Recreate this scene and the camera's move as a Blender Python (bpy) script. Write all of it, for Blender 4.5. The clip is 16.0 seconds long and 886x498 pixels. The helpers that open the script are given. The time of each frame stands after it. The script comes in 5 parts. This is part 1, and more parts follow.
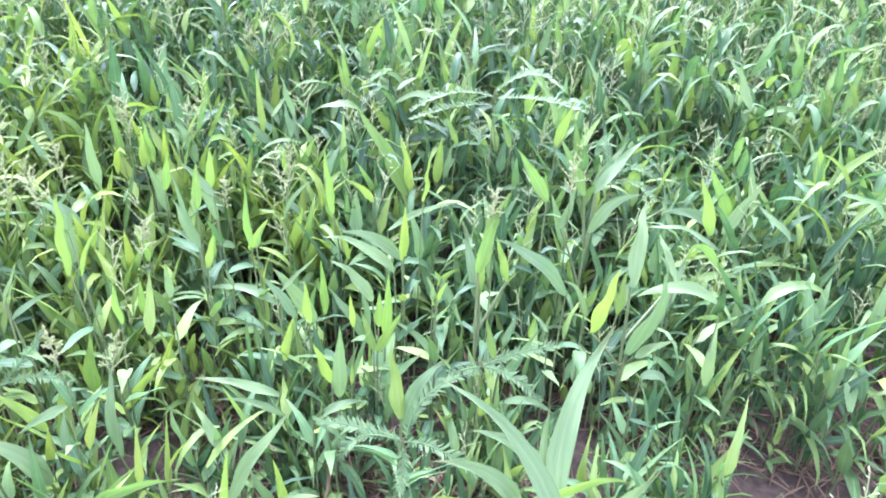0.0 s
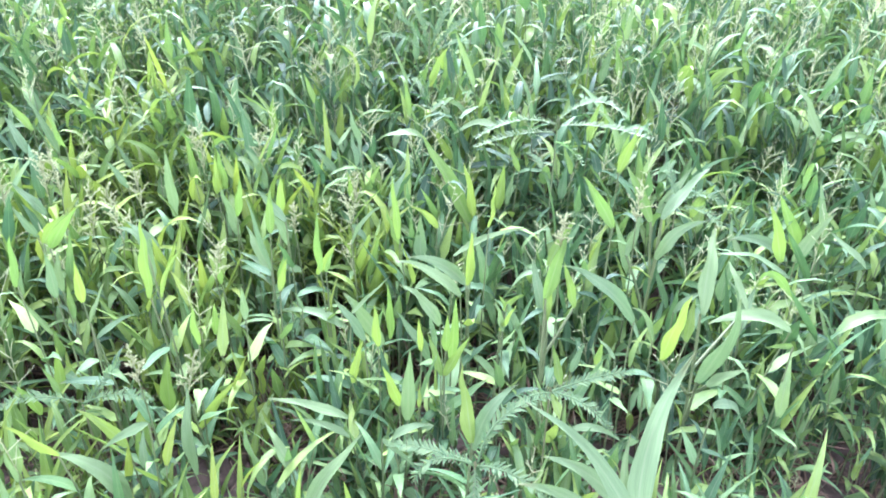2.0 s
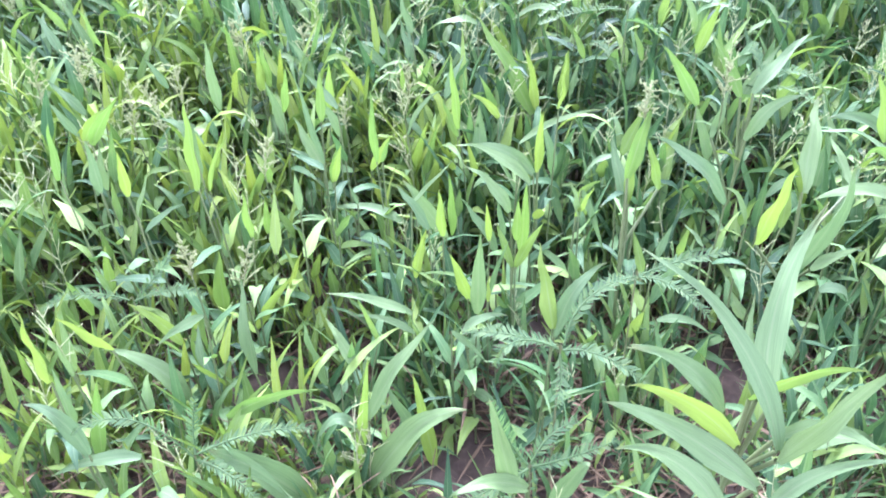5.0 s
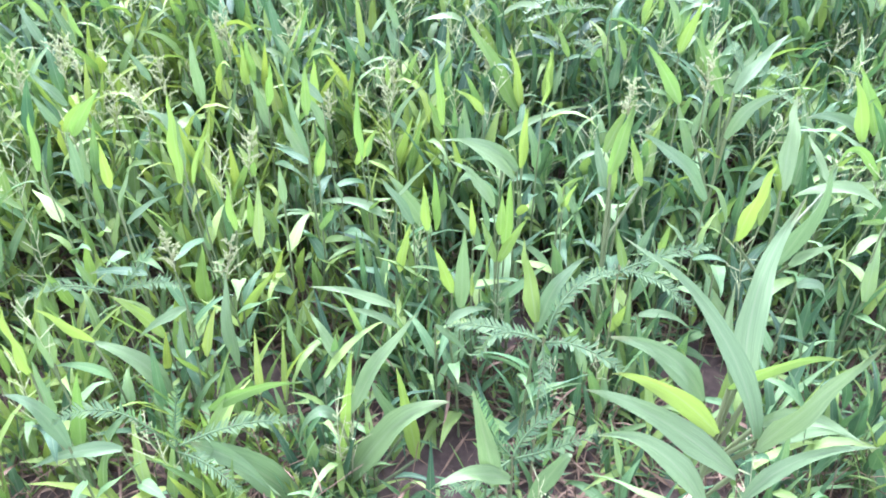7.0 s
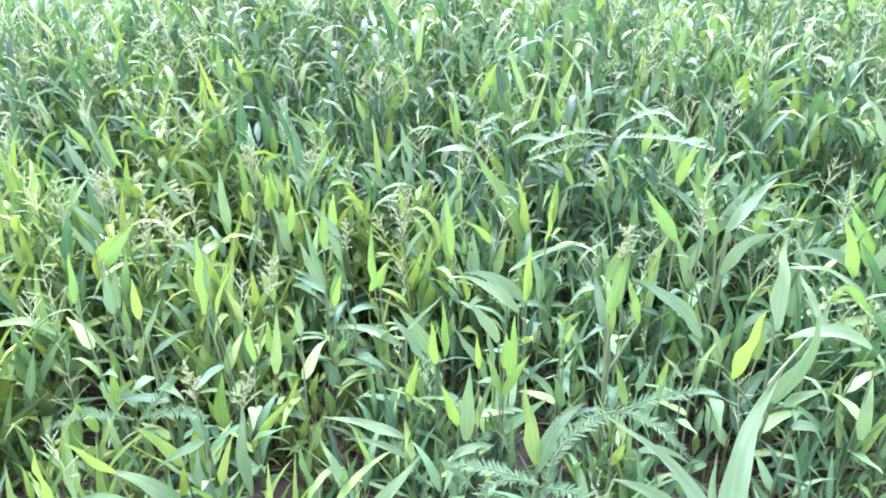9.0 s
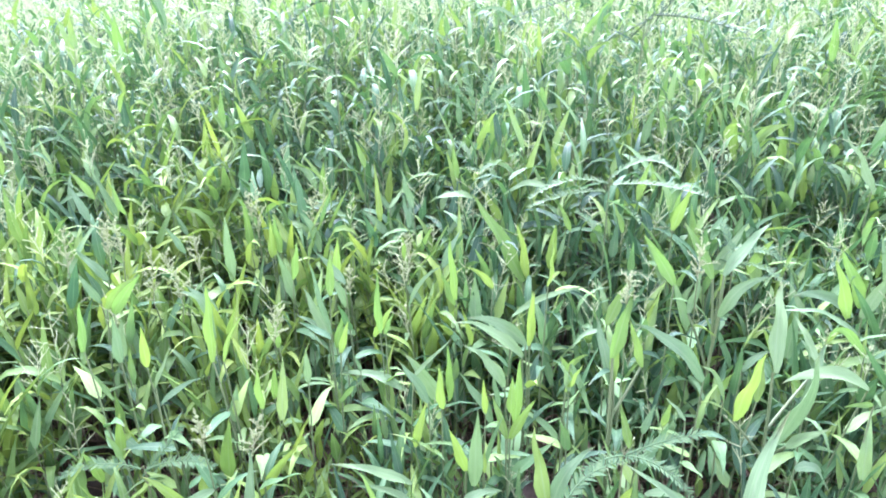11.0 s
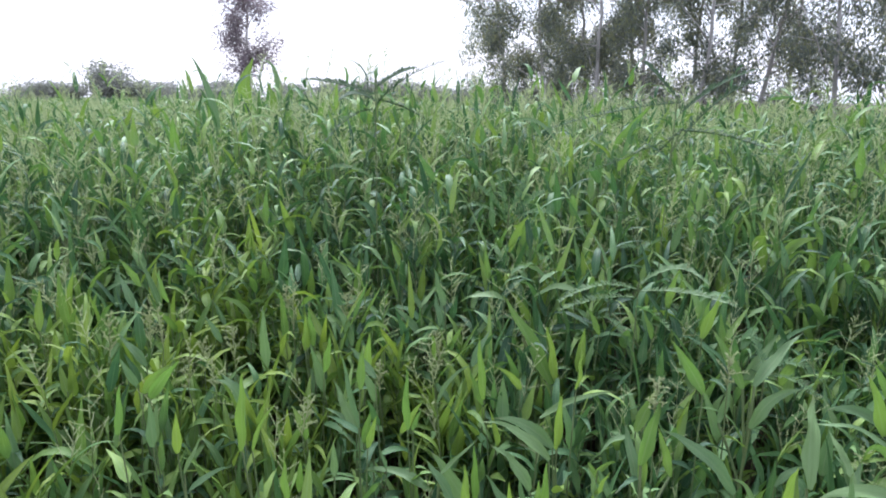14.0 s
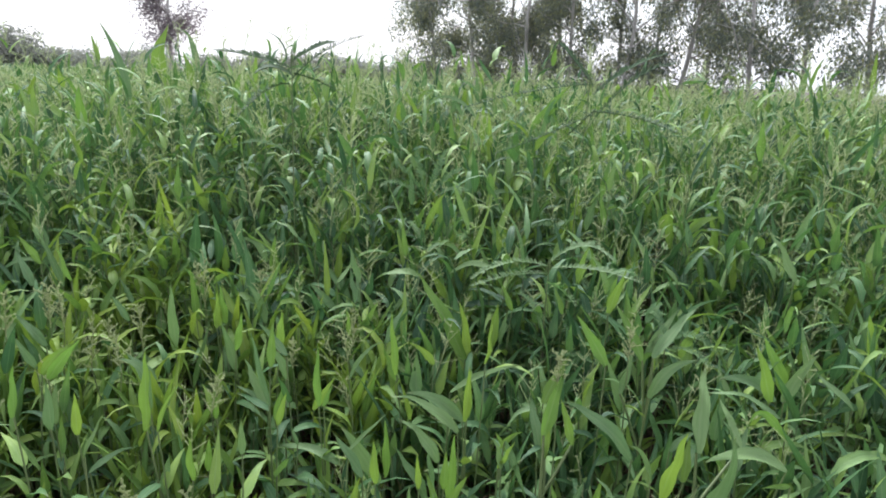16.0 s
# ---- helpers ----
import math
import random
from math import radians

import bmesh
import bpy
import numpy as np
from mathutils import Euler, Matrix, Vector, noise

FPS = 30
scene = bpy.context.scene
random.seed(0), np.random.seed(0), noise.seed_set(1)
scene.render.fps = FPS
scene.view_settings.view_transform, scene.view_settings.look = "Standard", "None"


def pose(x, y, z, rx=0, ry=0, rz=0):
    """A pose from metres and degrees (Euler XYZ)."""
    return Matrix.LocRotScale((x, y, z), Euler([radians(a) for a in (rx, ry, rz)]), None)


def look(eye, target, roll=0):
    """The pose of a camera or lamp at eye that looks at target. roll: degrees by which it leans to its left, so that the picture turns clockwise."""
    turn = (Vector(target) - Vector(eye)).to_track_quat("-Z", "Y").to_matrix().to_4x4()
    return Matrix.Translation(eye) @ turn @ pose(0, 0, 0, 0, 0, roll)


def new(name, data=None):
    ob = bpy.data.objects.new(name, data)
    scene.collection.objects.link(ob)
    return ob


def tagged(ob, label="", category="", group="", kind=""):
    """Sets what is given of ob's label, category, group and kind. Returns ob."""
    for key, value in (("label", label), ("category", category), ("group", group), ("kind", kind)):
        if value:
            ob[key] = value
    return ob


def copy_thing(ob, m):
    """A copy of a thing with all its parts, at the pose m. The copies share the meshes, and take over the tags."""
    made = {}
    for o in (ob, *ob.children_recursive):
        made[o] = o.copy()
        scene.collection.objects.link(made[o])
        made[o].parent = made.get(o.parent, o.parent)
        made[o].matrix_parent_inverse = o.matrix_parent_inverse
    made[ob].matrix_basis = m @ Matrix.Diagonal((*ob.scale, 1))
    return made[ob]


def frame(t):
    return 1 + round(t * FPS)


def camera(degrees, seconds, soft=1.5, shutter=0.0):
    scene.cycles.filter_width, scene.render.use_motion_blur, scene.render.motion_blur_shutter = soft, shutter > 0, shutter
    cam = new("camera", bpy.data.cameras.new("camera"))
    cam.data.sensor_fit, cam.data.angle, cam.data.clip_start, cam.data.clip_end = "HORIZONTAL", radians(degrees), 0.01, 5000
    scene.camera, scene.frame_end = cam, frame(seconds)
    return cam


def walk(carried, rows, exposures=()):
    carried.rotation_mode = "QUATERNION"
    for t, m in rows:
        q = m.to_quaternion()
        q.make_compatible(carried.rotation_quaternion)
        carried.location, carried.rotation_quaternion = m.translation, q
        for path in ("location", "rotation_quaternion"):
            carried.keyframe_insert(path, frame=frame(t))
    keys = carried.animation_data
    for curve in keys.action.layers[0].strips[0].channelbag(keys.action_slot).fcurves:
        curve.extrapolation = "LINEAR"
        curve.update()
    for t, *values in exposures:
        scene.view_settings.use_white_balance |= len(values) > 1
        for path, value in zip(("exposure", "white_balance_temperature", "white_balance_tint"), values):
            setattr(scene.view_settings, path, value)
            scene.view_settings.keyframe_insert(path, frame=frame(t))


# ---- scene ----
cam = camera(65.2, 16.0, soft=1.9)
PATH = [
    (0, (0.161, 0.048, 1.438), (0.388, 1.770, 0.447), 2.5),
    (0.5, (0.171, 0.024, 1.461), (0.355, 1.757, 0.479), 1.4),
    (1, (0.156, 0.030, 1.452), (0.298, 1.784, 0.500), 1.1),
    (1.5, (0.108, 0.037, 1.445), (0.249, 1.796, 0.505), 1.4),
    (2, (0.104, 0.033, 1.440), (0.204, 1.804, 0.516), 0.8),
    (2.5, (0.079, 0.032, 1.435), (0.135, 1.806, 0.512), 0.4),
    (3, (0.055, 0.047, 1.421), (0.071, 1.819, 0.494), -0.1),
    (3.5, (0.026, 0.084, 1.351), (-0.008, 1.790, 0.308), -2.5),
    (5.8, (0.034, 0.088, 1.245), (0.052, 1.776, 0.172), -1.4),
    (6, (0.028, 0.079, 1.249), (0.054, 1.761, 0.169), -1.2),
    (6.5, (0.031, 0.079, 1.243), (0.080, 1.763, 0.164), -0.8),
    (7, (0.028, 0.076, 1.240), (0.072, 1.773, 0.182), -0.8),
    (7.5, (0.026, 0.072, 1.248), (0.088, 1.795, 0.234), 0.1),
    (8, (0.039, 0.061, 1.291), (0.061, 1.836, 0.371), -0.7),
    (8.5, (0.070, 0.062, 1.349), (0.118, 1.855, 0.463), -0.6),
    (9, (0.053, 0.061, 1.402), (0.051, 1.866, 0.539), -1.0),
    (9.5, (0.048, 0.066, 1.432), (0.085, 1.887, 0.605), -1.2),
    (9.7, (0.049, 0.071, 1.436), (0.103, 1.905, 0.640), -1.4),
    (11.8, (-0.010, 0.018, 1.427), (0.000, 1.882, 0.703), -0.4),
    (12, (0.001, 0.018, 1.398), (-0.006, 1.904, 0.732), -0.5),
    (12.5, (-0.010, 0.015, 1.413), (-0.075, 1.921, 0.810), -1.1),
    (13, (-0.017, -0.014, 1.443), (-0.080, 1.912, 0.909), -0.9),
    (13.5, (-0.013, -0.020, 1.447), (-0.034, 1.903, 0.897), -0.4),
    (14, (0.003, -0.018, 1.450), (-0.044, 1.922, 0.963), 0.4),
    (14.5, (-0.001, -0.025, 1.456), (-0.059, 1.929, 1.035), 0.6),
    (15, (0.000, -0.021, 1.463), (0.022, 1.928, 1.014), 1.6),
    (15.5, (0.027, -0.028, 1.452), (0.125, 1.903, 0.943), 1.7),
    (16, (0.055, -0.030, 1.450), (0.207, 1.888, 0.907), 2.1),
]
EXPOSURES = [(0, 2.93, 5220, 29), (6, 2.86, 5220, 30), (9.5, 2.92, 5150, 30), (12, 2.66, 5150, 31), (12.5, 1.92, 5280, 22), (13, 1.55, 5430, 14), (14.5, 0.97, 5720, 12), (15, 0.65, 5920, 10), (16, 1.22, 5970, 7)]
walk(cam, [(t, look(eye, target, roll)) for t, eye, target, roll in PATH], EXPOSURES)

# ---- light: a veiled sun ahead under a bright white sky ----
SUN_AZ, SUN_EL = radians(-11.0), radians(46.0)      # clockwise from +y
world = bpy.data.worlds.new("evening_sky")
scene.world = world
world.use_nodes = True
wn, wl = world.node_tree.nodes, world.node_tree.links
sky = wn.new("ShaderNodeTexSky")
sky.sky_type, sky.sun_disc = "NISHITA", False
sky.sun_elevation, sky.sun_rotation = SUN_EL, SUN_AZ
sky.air_density, sky.dust_density, sky.ozone_density = 1.0, 1.6, 1.0
haze = wn.new("ShaderNodeMixRGB")
haze.inputs[0].default_value, haze.inputs[2].default_value = 0.72, (10.0, 9.7, 10.3, 1)
wl.new(sky.outputs[0], haze.inputs[1])
wl.new(haze.outputs[0], wn["Background"].inputs[0])
wn["Background"].inputs[1].default_value = 0.073

sun = new("sun", bpy.data.lights.new("sun", "SUN"))
sun.data.energy, sun.data.angle, sun.data.color = 3.15, radians(42), (1.0, 0.96, 0.90)
toward = Vector((math.sin(SUN_AZ) * math.cos(SUN_EL + 0.06), math.cos(SUN_AZ) * math.cos(SUN_EL + 0.06), math.sin(SUN_EL + 0.06)))
sun.matrix_world = look(toward * 50, (0, 0, 0))


# ---- materials ----
def nodes_of(name):
    m = bpy.data.materials.new(name)
    m.use_nodes = True
    return m, m.node_tree.nodes, m.node_tree.links


def ramp_of(n, stops):
    r = n.new("ShaderNodeValToRGB")
    e = r.color_ramp.elements
    for i, (p, c) in enumerate(stops):
        el = e[i] if i < 2 else e.new(p)
        el.position, el.color = p, (*c, 1)
    return r


def leaf_material(name, stops, through_stops, rough=0.54, thin=0.18, by_island=False, veins=30.0):
    """A leaf blade: streaked along its veins, glossy with a dull bloom, and letting light through."""
    m, n, l = nodes_of(name)
    out, bsdf = n["Material Output"], n["Principled BSDF"]
    uv = n.new("ShaderNodeUVMap")
    sep = n.new("ShaderNodeSeparateXYZ")
    l.new(uv.outputs[0], sep.inputs[0])
    if by_island:
        rnd = n.new("ShaderNodeNewGeometry").outputs["Random Per Island"]
    else:
        rnd = n.new("ShaderNodeObjectInfo").outputs["Random"]
    tex = n.new("ShaderNodeTexCoord")
    stretch = n.new("ShaderNodeMapping")
    stretch.inputs["Scale"].default_value = (veins, 2.5, 1)
    l.new(uv.outputs[0], stretch.inputs[0])
    streak = n.new("ShaderNodeTexNoise")
    streak.inputs["Scale"].default_value, streak.inputs["Detail"].default_value = 1.0, 3
    l.new(stretch.outputs[0], streak.inputs[0])
    blot = n.new("ShaderNodeTexNoise")
    blot.inputs["Scale"].default_value, blot.inputs["Detail"].default_value = 14, 4
    l.new(tex.outputs["Object"], blot.inputs[0])
    # hue: the blade's own chance, a little of the blotches
    mix = n.new("ShaderNodeMath"); mix.operation = "MULTIPLY_ADD"
    l.new(blot.outputs[0], mix.inputs[0]); mix.inputs[1].default_value = 0.6
    sub = n.new("ShaderNodeMath"); sub.operation = "SUBTRACT"
    l.new(rnd, sub.inputs[0]); sub.inputs[1].default_value = 0.30
    l.new(sub.outputs[0], mix.inputs[2])
    col, thr = ramp_of(n, stops), ramp_of(n, through_stops)
    l.new(mix.outputs[0], col.inputs[0]); l.new(mix.outputs[0], thr.inputs[0])
    # veins and a pale midrib
    val = n.new("ShaderNodeMapRange")
    val.inputs["To Min"].default_value, val.inputs["To Max"].default_value = 0.64, 1.28
    val.inputs["From Min"].default_value, val.inputs["From Max"].default_value = 0.25, 0.75
    l.new(streak.outputs[0], val.inputs[0])
    off = n.new("ShaderNodeMath"); off.operation = "SUBTRACT"; off.inputs[1].default_value = 0.5
    l.new(sep.outputs[0], off.inputs[0])
    ab = n.new("ShaderNodeMath"); ab.operation = "ABSOLUTE"
    l.new(off.outputs[0], ab.inputs[0])
    rib = n.new("ShaderNodeMapRange")
    rib.inputs["From Min"].default_value, rib.inputs["From Max"].default_value = 0.02, 0.06
    rib.inputs["To Min"].default_value, rib.inputs["To Max"].default_value = 0.35, 0.0
    l.new(ab.outputs[0], rib.inputs[0])
    hsv = n.new("ShaderNodeHueSaturation")
    l.new(col.outputs[0], hsv.inputs["Color"]); l.new(val.outputs[0], hsv.inputs["Value"])
    pale = n.new("ShaderNodeMixRGB"); pale.inputs[2].default_value = (0.24, 0.31, 0.16, 1)
    l.new(rib.outputs[0], pale.inputs[0]); l.new(hsv.outputs[0], pale.inputs[1])
    last = pale
    if not by_island:                                  # the tips dry out first
        end = n.new("ShaderNodeMath"); end.operation = "MULTIPLY_ADD"; end.inputs[1].default_value = 0.45
        l.new(blot.outputs[0], end.inputs[0]); l.new(sep.outputs[1], end.inputs[2])
        dry = n.new("ShaderNodeMapRange")
        dry.inputs["From Min"].default_value, dry.inputs["From Max"].default_value = 1.08, 1.24
        dry.inputs["To Max"].default_value = 0.45
        l.new(end.outputs[0], dry.inputs[0])
        last = n.new("ShaderNodeMixRGB"); last.inputs[2].default_value = (0.22, 0.19, 0.08, 1)
        l.new(dry.outputs[0], last.inputs[0]); l.new(pale.outputs[0], last.inputs[1])
    l.new(last.outputs[0], bsdf.inputs["Base Color"])
    bsdf.inputs["Roughness"].default_value = rough
    bsdf.inputs["Specular IOR Level"].default_value = 0.28
    bump = n.new("ShaderNodeBump"); bump.inputs["Strength"].default_value = 0.45; bump.inputs["Distance"].default_value = 0.002
    l.new(streak.outputs[0], bump.inputs["Height"]); l.new(bump.outputs[0], bsdf.inputs["Normal"])
    tl = n.new("ShaderNodeBsdfTranslucent")
    l.new(thr.outputs[0], tl.inputs[0])
    ms = n.new("ShaderNodeMixShader"); ms.inputs[0].default_value = thin
    l.new(bsdf.outputs[0], ms.inputs[1]); l.new(tl.outputs[0], ms.inputs[2])
    l.new(ms.outputs[0], out.inputs[0])
    return m


GREENS = [(0.0, (0.034, 0.078, 0.038)), (0.35, (0.076, 0.162, 0.058)), (0.65, (0.140, 0.240, 0.086)), (1.0, (0.21, 0.31, 0.065))]
GLOWS = [(0.0, (0.07, 0.17, 0.06)), (0.4, (0.13, 0.28, 0.06)), (0.7, (0.22, 0.40, 0.06)), (1.0, (0.31, 0.47, 0.06))]
# yellower blade colours for the near left of the field
YELLOWS = [(0.0, (0.070, 0.135, 0.038)), (0.4, (0.120, 0.205, 0.042)), (1.0, (0.21, 0.29, 0.045))]
YELLOW_GLOWS = [(0.0, (0.14, 0.28, 0.05)), (0.4, (0.24, 0.40, 0.05)), (1.0, (0.35, 0.49, 0.05))]
YOUNG = [(0.0, (0.11, 0.20, 0.042)), (1.0, (0.17, 0.245, 0.036))]
YOUNG_GLOWS = [(0.0, (0.19, 0.37, 0.06)), (1.0, (0.28, 0.44, 0.06))]
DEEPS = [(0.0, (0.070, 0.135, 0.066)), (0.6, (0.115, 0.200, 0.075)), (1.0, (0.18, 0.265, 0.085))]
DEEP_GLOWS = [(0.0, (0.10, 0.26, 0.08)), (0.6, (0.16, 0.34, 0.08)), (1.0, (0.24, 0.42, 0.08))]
leaf_mat = leaf_material("grass_blade", GREENS, GLOWS)
# upright young blades: own yellow-green, deepened in colour to imitate backlit glow
young_glow_mat = leaf_material("young_glow_blade", YOUNG, YOUNG_GLOWS, thin=0.28)
# flat blades: dull bloom, with the sky's sheen put into the colour as well
pale_sheen_mat = leaf_material("bloomy_sheen_blade", [(0.0, (0.118, 0.195, 0.086)), (1.0, (0.155, 0.240, 0.088))], [(0.0, (0.15, 0.29, 0.09)), (1.0, (0.22, 0.37, 0.09))], thin=0.18)
leaf_stuff = leaf_material("grass_blade_sward", GREENS, GLOWS, by_island=True)
yellower_mat = leaf_material("yellower_grass_blade", YELLOWS, YELLOW_GLOWS)
yellower_stuff = leaf_material("yellower_grass_blade_sward", YELLOWS, YELLOW_GLOWS, by_island=True)
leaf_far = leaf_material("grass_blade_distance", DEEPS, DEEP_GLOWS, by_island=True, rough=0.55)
pinnate_mat = leaf_material("pinnate_leaflet", [(0.0, (0.085, 0.155, 0.070)), (1.0, (0.155, 0.235, 0.10))], DEEP_GLOWS, by_island=True, veins=6, thin=0.35, rough=0.75)
pale_pinnate = leaf_material("pale_pinnate_leaflet", [(0.0, (0.20, 0.29, 0.15)), (1.0, (0.30, 0.39, 0.22))], DEEP_GLOWS, by_island=True, veins=6, thin=0.3, rough=0.7)
# folded leaflets; their dark silhouette against the sky is put into the colour
folded_silhouette_mat = leaf_material("folded_leaflet_silhouette", [(0.0, (0.055, 0.090, 0.050)), (1.0, (0.085, 0.13, 0.065))], [(0.0, (0.08, 0.15, 0.06)), (1.0, (0.12, 0.20, 0.07))], by_island=True, veins=6, thin=0.15, rough=0.7)
tree_leaf = leaf_material("gum_tree_leaf", [(0.0, (0.135, 0.15, 0.15)), (0.6, (0.175, 0.20, 0.165)), (1.0, (0.27, 0.27, 0.15))],
                          [(0.0, (0.22, 0.24, 0.19)), (0.6, (0.30, 0.33, 0.20)), (1.0, (0.50, 0.46, 0.17))], by_island=True, veins=6, thin=0.3)
# far hedge: distance haze is put into the leaf colour as a grey paleness
hazed_bush_leaf = leaf_material("hazed_hedge_leaf", [(0.0, (0.21, 0.22, 0.21)), (1.0, (0.29, 0.29, 0.26))],
                          [(0.0, (0.20, 0.22, 0.18)), (1.0, (0.27, 0.27, 0.20))], by_island=True, veins=6, thin=0.4)
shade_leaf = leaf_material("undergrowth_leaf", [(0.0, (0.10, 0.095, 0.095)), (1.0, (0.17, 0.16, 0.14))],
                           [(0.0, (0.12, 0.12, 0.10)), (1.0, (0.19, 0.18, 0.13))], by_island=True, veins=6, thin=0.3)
dusk_leaf = leaf_material("mauve_tree_leaf", [(0.0, (0.20, 0.17, 0.20)), (1.0, (0.28, 0.24, 0.25))],
                          [(0.0, (0.24, 0.20, 0.22)), (1.0, (0.34, 0.28, 0.27))], by_island=True, veins=6, thin=0.4)


def plain_material(name, stops, scale=20.0, rough=0.6, bump=0.3, stretch=(1, 1, 1)):
    m, n, l = nodes_of(name)
    bsdf = n["Principled BSDF"]
    tex = n.new("ShaderNodeTexCoord")
    mp = n.new("ShaderNodeMapping"); mp.inputs["Scale"].default_value = stretch
    l.new(tex.outputs["Object"], mp.inputs[0])
    a, b = n.new("ShaderNodeTexNoise"), n.new("ShaderNodeTexNoise")
    a.inputs["Scale"].default_value, a.inputs["Detail"].default_value = scale, 6
    b.inputs["Scale"].default_value, b.inputs["Detail"].default_value = scale * 0.13, 3
    l.new(mp.outputs[0], a.inputs[0]); l.new(mp.outputs[0], b.inputs[0])
    mx = n.new("ShaderNodeMath"); mx.operation = "MULTIPLY_ADD"; mx.inputs[1].default_value = 0.6
    hb = n.new("ShaderNodeMath"); hb.operation = "MULTIPLY"; hb.inputs[1].default_value = 0.4
    l.new(b.outputs[0], hb.inputs[0]); l.new(a.outputs[0], mx.inputs[0]); l.new(hb.outputs[0], mx.inputs[2])
    r = ramp_of(n, stops)
    l.new(mx.outputs[0], r.inputs[0]); l.new(r.outputs[0], bsdf.inputs["Base Color"])
    bsdf.inputs["Roughness"].default_value = rough
    bp = n.new("ShaderNodeBump"); bp.inputs["Strength"].default_value = bump; bp.inputs["Distance"].default_value = 0.01
    l.new(a.outputs[0], bp.inputs["Height"]); l.new(bp.outputs[0], bsdf.inputs["Normal"])
    return m


soil_mat = plain_material("brown_soil", [(0.3, (0.030, 0.021, 0.016)), (0.5, (0.065, 0.046, 0.034)), (0.75, (0.13, 0.095, 0.070))], 34, 0.95, 0.8)
stem_mat = plain_material("green_culm", [(0.3, (0.08, 0.12, 0.045)), (0.55, (0.14, 0.18, 0.07)), (0.8, (0.24, 0.24, 0.12))], 40, 0.5, 0.15, (1, 1, 0.15))
seed_mat = plain_material("pale_green_spikelet", [(0.3, (0.29, 0.34, 0.16)), (0.55, (0.42, 0.44, 0.23)), (0.8, (0.52, 0.45, 0.30))], 60, 0.6, 0.1)
def let_through(m, colour, share):
    """Lets some light through a material, as thin chaff does."""
    n, l = m.node_tree.nodes, m.node_tree.links
    tl, ms = n.new("ShaderNodeBsdfTranslucent"), n.new("ShaderNodeMixShader")
    tl.inputs[0].default_value, ms.inputs[0].default_value = (*colour, 1), share
    l.new(n["Principled BSDF"].outputs[0], ms.inputs[1]); l.new(tl.outputs[0], ms.inputs[2])
    l.new(ms.outputs[0], n["Material Output"].inputs[0])


let_through(seed_mat, (0.34, 0.42, 0.20), 0.4)
straw_mat = plain_material("dry_straw", [(0.25, (0.09, 0.058, 0.036)), (0.55, (0.18, 0.122, 0.070)), (0.8, (0.30, 0.225, 0.14))], 25, 0.8, 0.2)
bark_mat = plain_material("pale_gum_bark", [(0.3, (0.28, 0.25, 0.23)), (0.55, (0.44, 0.41, 0.38)), (0.8, (0.56, 0.53, 0.50))], 3, 0.85, 0.5, (1, 1, 0.25))
woody_mat = plain_material("green_brown_stalk", [(0.3, (0.10, 0.13, 0.05)), (0.7, (0.20, 0.20, 0.09))], 40, 0.6, 0.2)


# ---- mesh arithmetic ----
class Sheaf:
    """Quads gathered as arrays, with a flat map for each corner; becomes one mesh."""

    def __init__(self):
        self.v, self.q, self.uv, self.n = [], [], [], 0

    def add(self, verts, quads, uv):
        self.v.append(verts.reshape(-1, 3)); self.q.append(quads.reshape(-1, 4) + self.n); self.uv.append(uv.reshape(-1, 2))
        self.n += len(self.v[-1])

    def mesh(self, name, material):
        v, q, uv = np.concatenate(self.v), np.concatenate(self.q), np.concatenate(self.uv)
        me = bpy.data.meshes.new(name)
        me.vertices.add(len(v)); me.vertices.foreach_set("co", v.astype(np.float32).ravel())
        me.loops.add(q.size); me.loops.foreach_set("vertex_index", q.astype(np.int32).ravel())
        me.polygons.add(len(q)); me.polygons.foreach_set("loop_start", np.arange(0, q.size, 4, dtype=np.int32))
        me.polygons.foreach_set("use_smooth", np.ones(len(q), bool))
        lay = me.uv_layers.new(name="UVMap")
        lay.data.foreach_set("uv", uv[q.ravel()].astype(np.float32).ravel())
        me.update(calc_edges=True)
        me.validate()
        me.materials.append(material)
        return me


def unit(a):
    return a / np.maximum(np.linalg.norm(a, axis=-1, keepdims=True), 1e-9)


def strips(sheaf, mid, side, normal, halfwidth, fold, ripple=None):
    """Blades: mid (N,R,3) along the midrib, half widths (N,R), folded up at the edges."""
    N, R, _ = mid.shape
    lift = fold[:, None, None] * halfwidth[..., None] * normal
    if ripple is not None:
        lift = lift + ripple[..., None] * normal
    a = mid - side * halfwidth[..., None] + lift
    b = mid + side * halfwidth[..., None] + lift * (1 if ripple is None else 0.7)
    verts = np.stack([a, mid, b], 2)
    base = (np.arange(N) * R * 3)[:, None, None] + (np.arange(R - 1) * 3)[None, :, None] + np.arange(2)[None, None, :]
    quads = np.stack([base, base + 1, base + 4, base + 3], -1)
    u = np.broadcast_to(np.array([0.0, 0.5, 1.0]), (N, R, 3))
    w = np.broadcast_to(np.linspace(0, 1, R)[None, :, None], (N, R, 3))
    shift = np.arange(N)[:, None, None] * 1.0
    sheaf.add(verts, quads, np.stack([u, w + shift * 1.37], -1))


def blade_shape(s, full=0.17, taper=1.3):
    """Half width along a broad grass blade: round at the foot, fullest near it, long taper."""
    return (0.32 + 0.68 * np.clip((s / full), 0, 1) ** 0.7) * np.clip(1 - np.clip((s - full) / (1 - full), 0, 1) ** taper, 0, 1) + 0.004


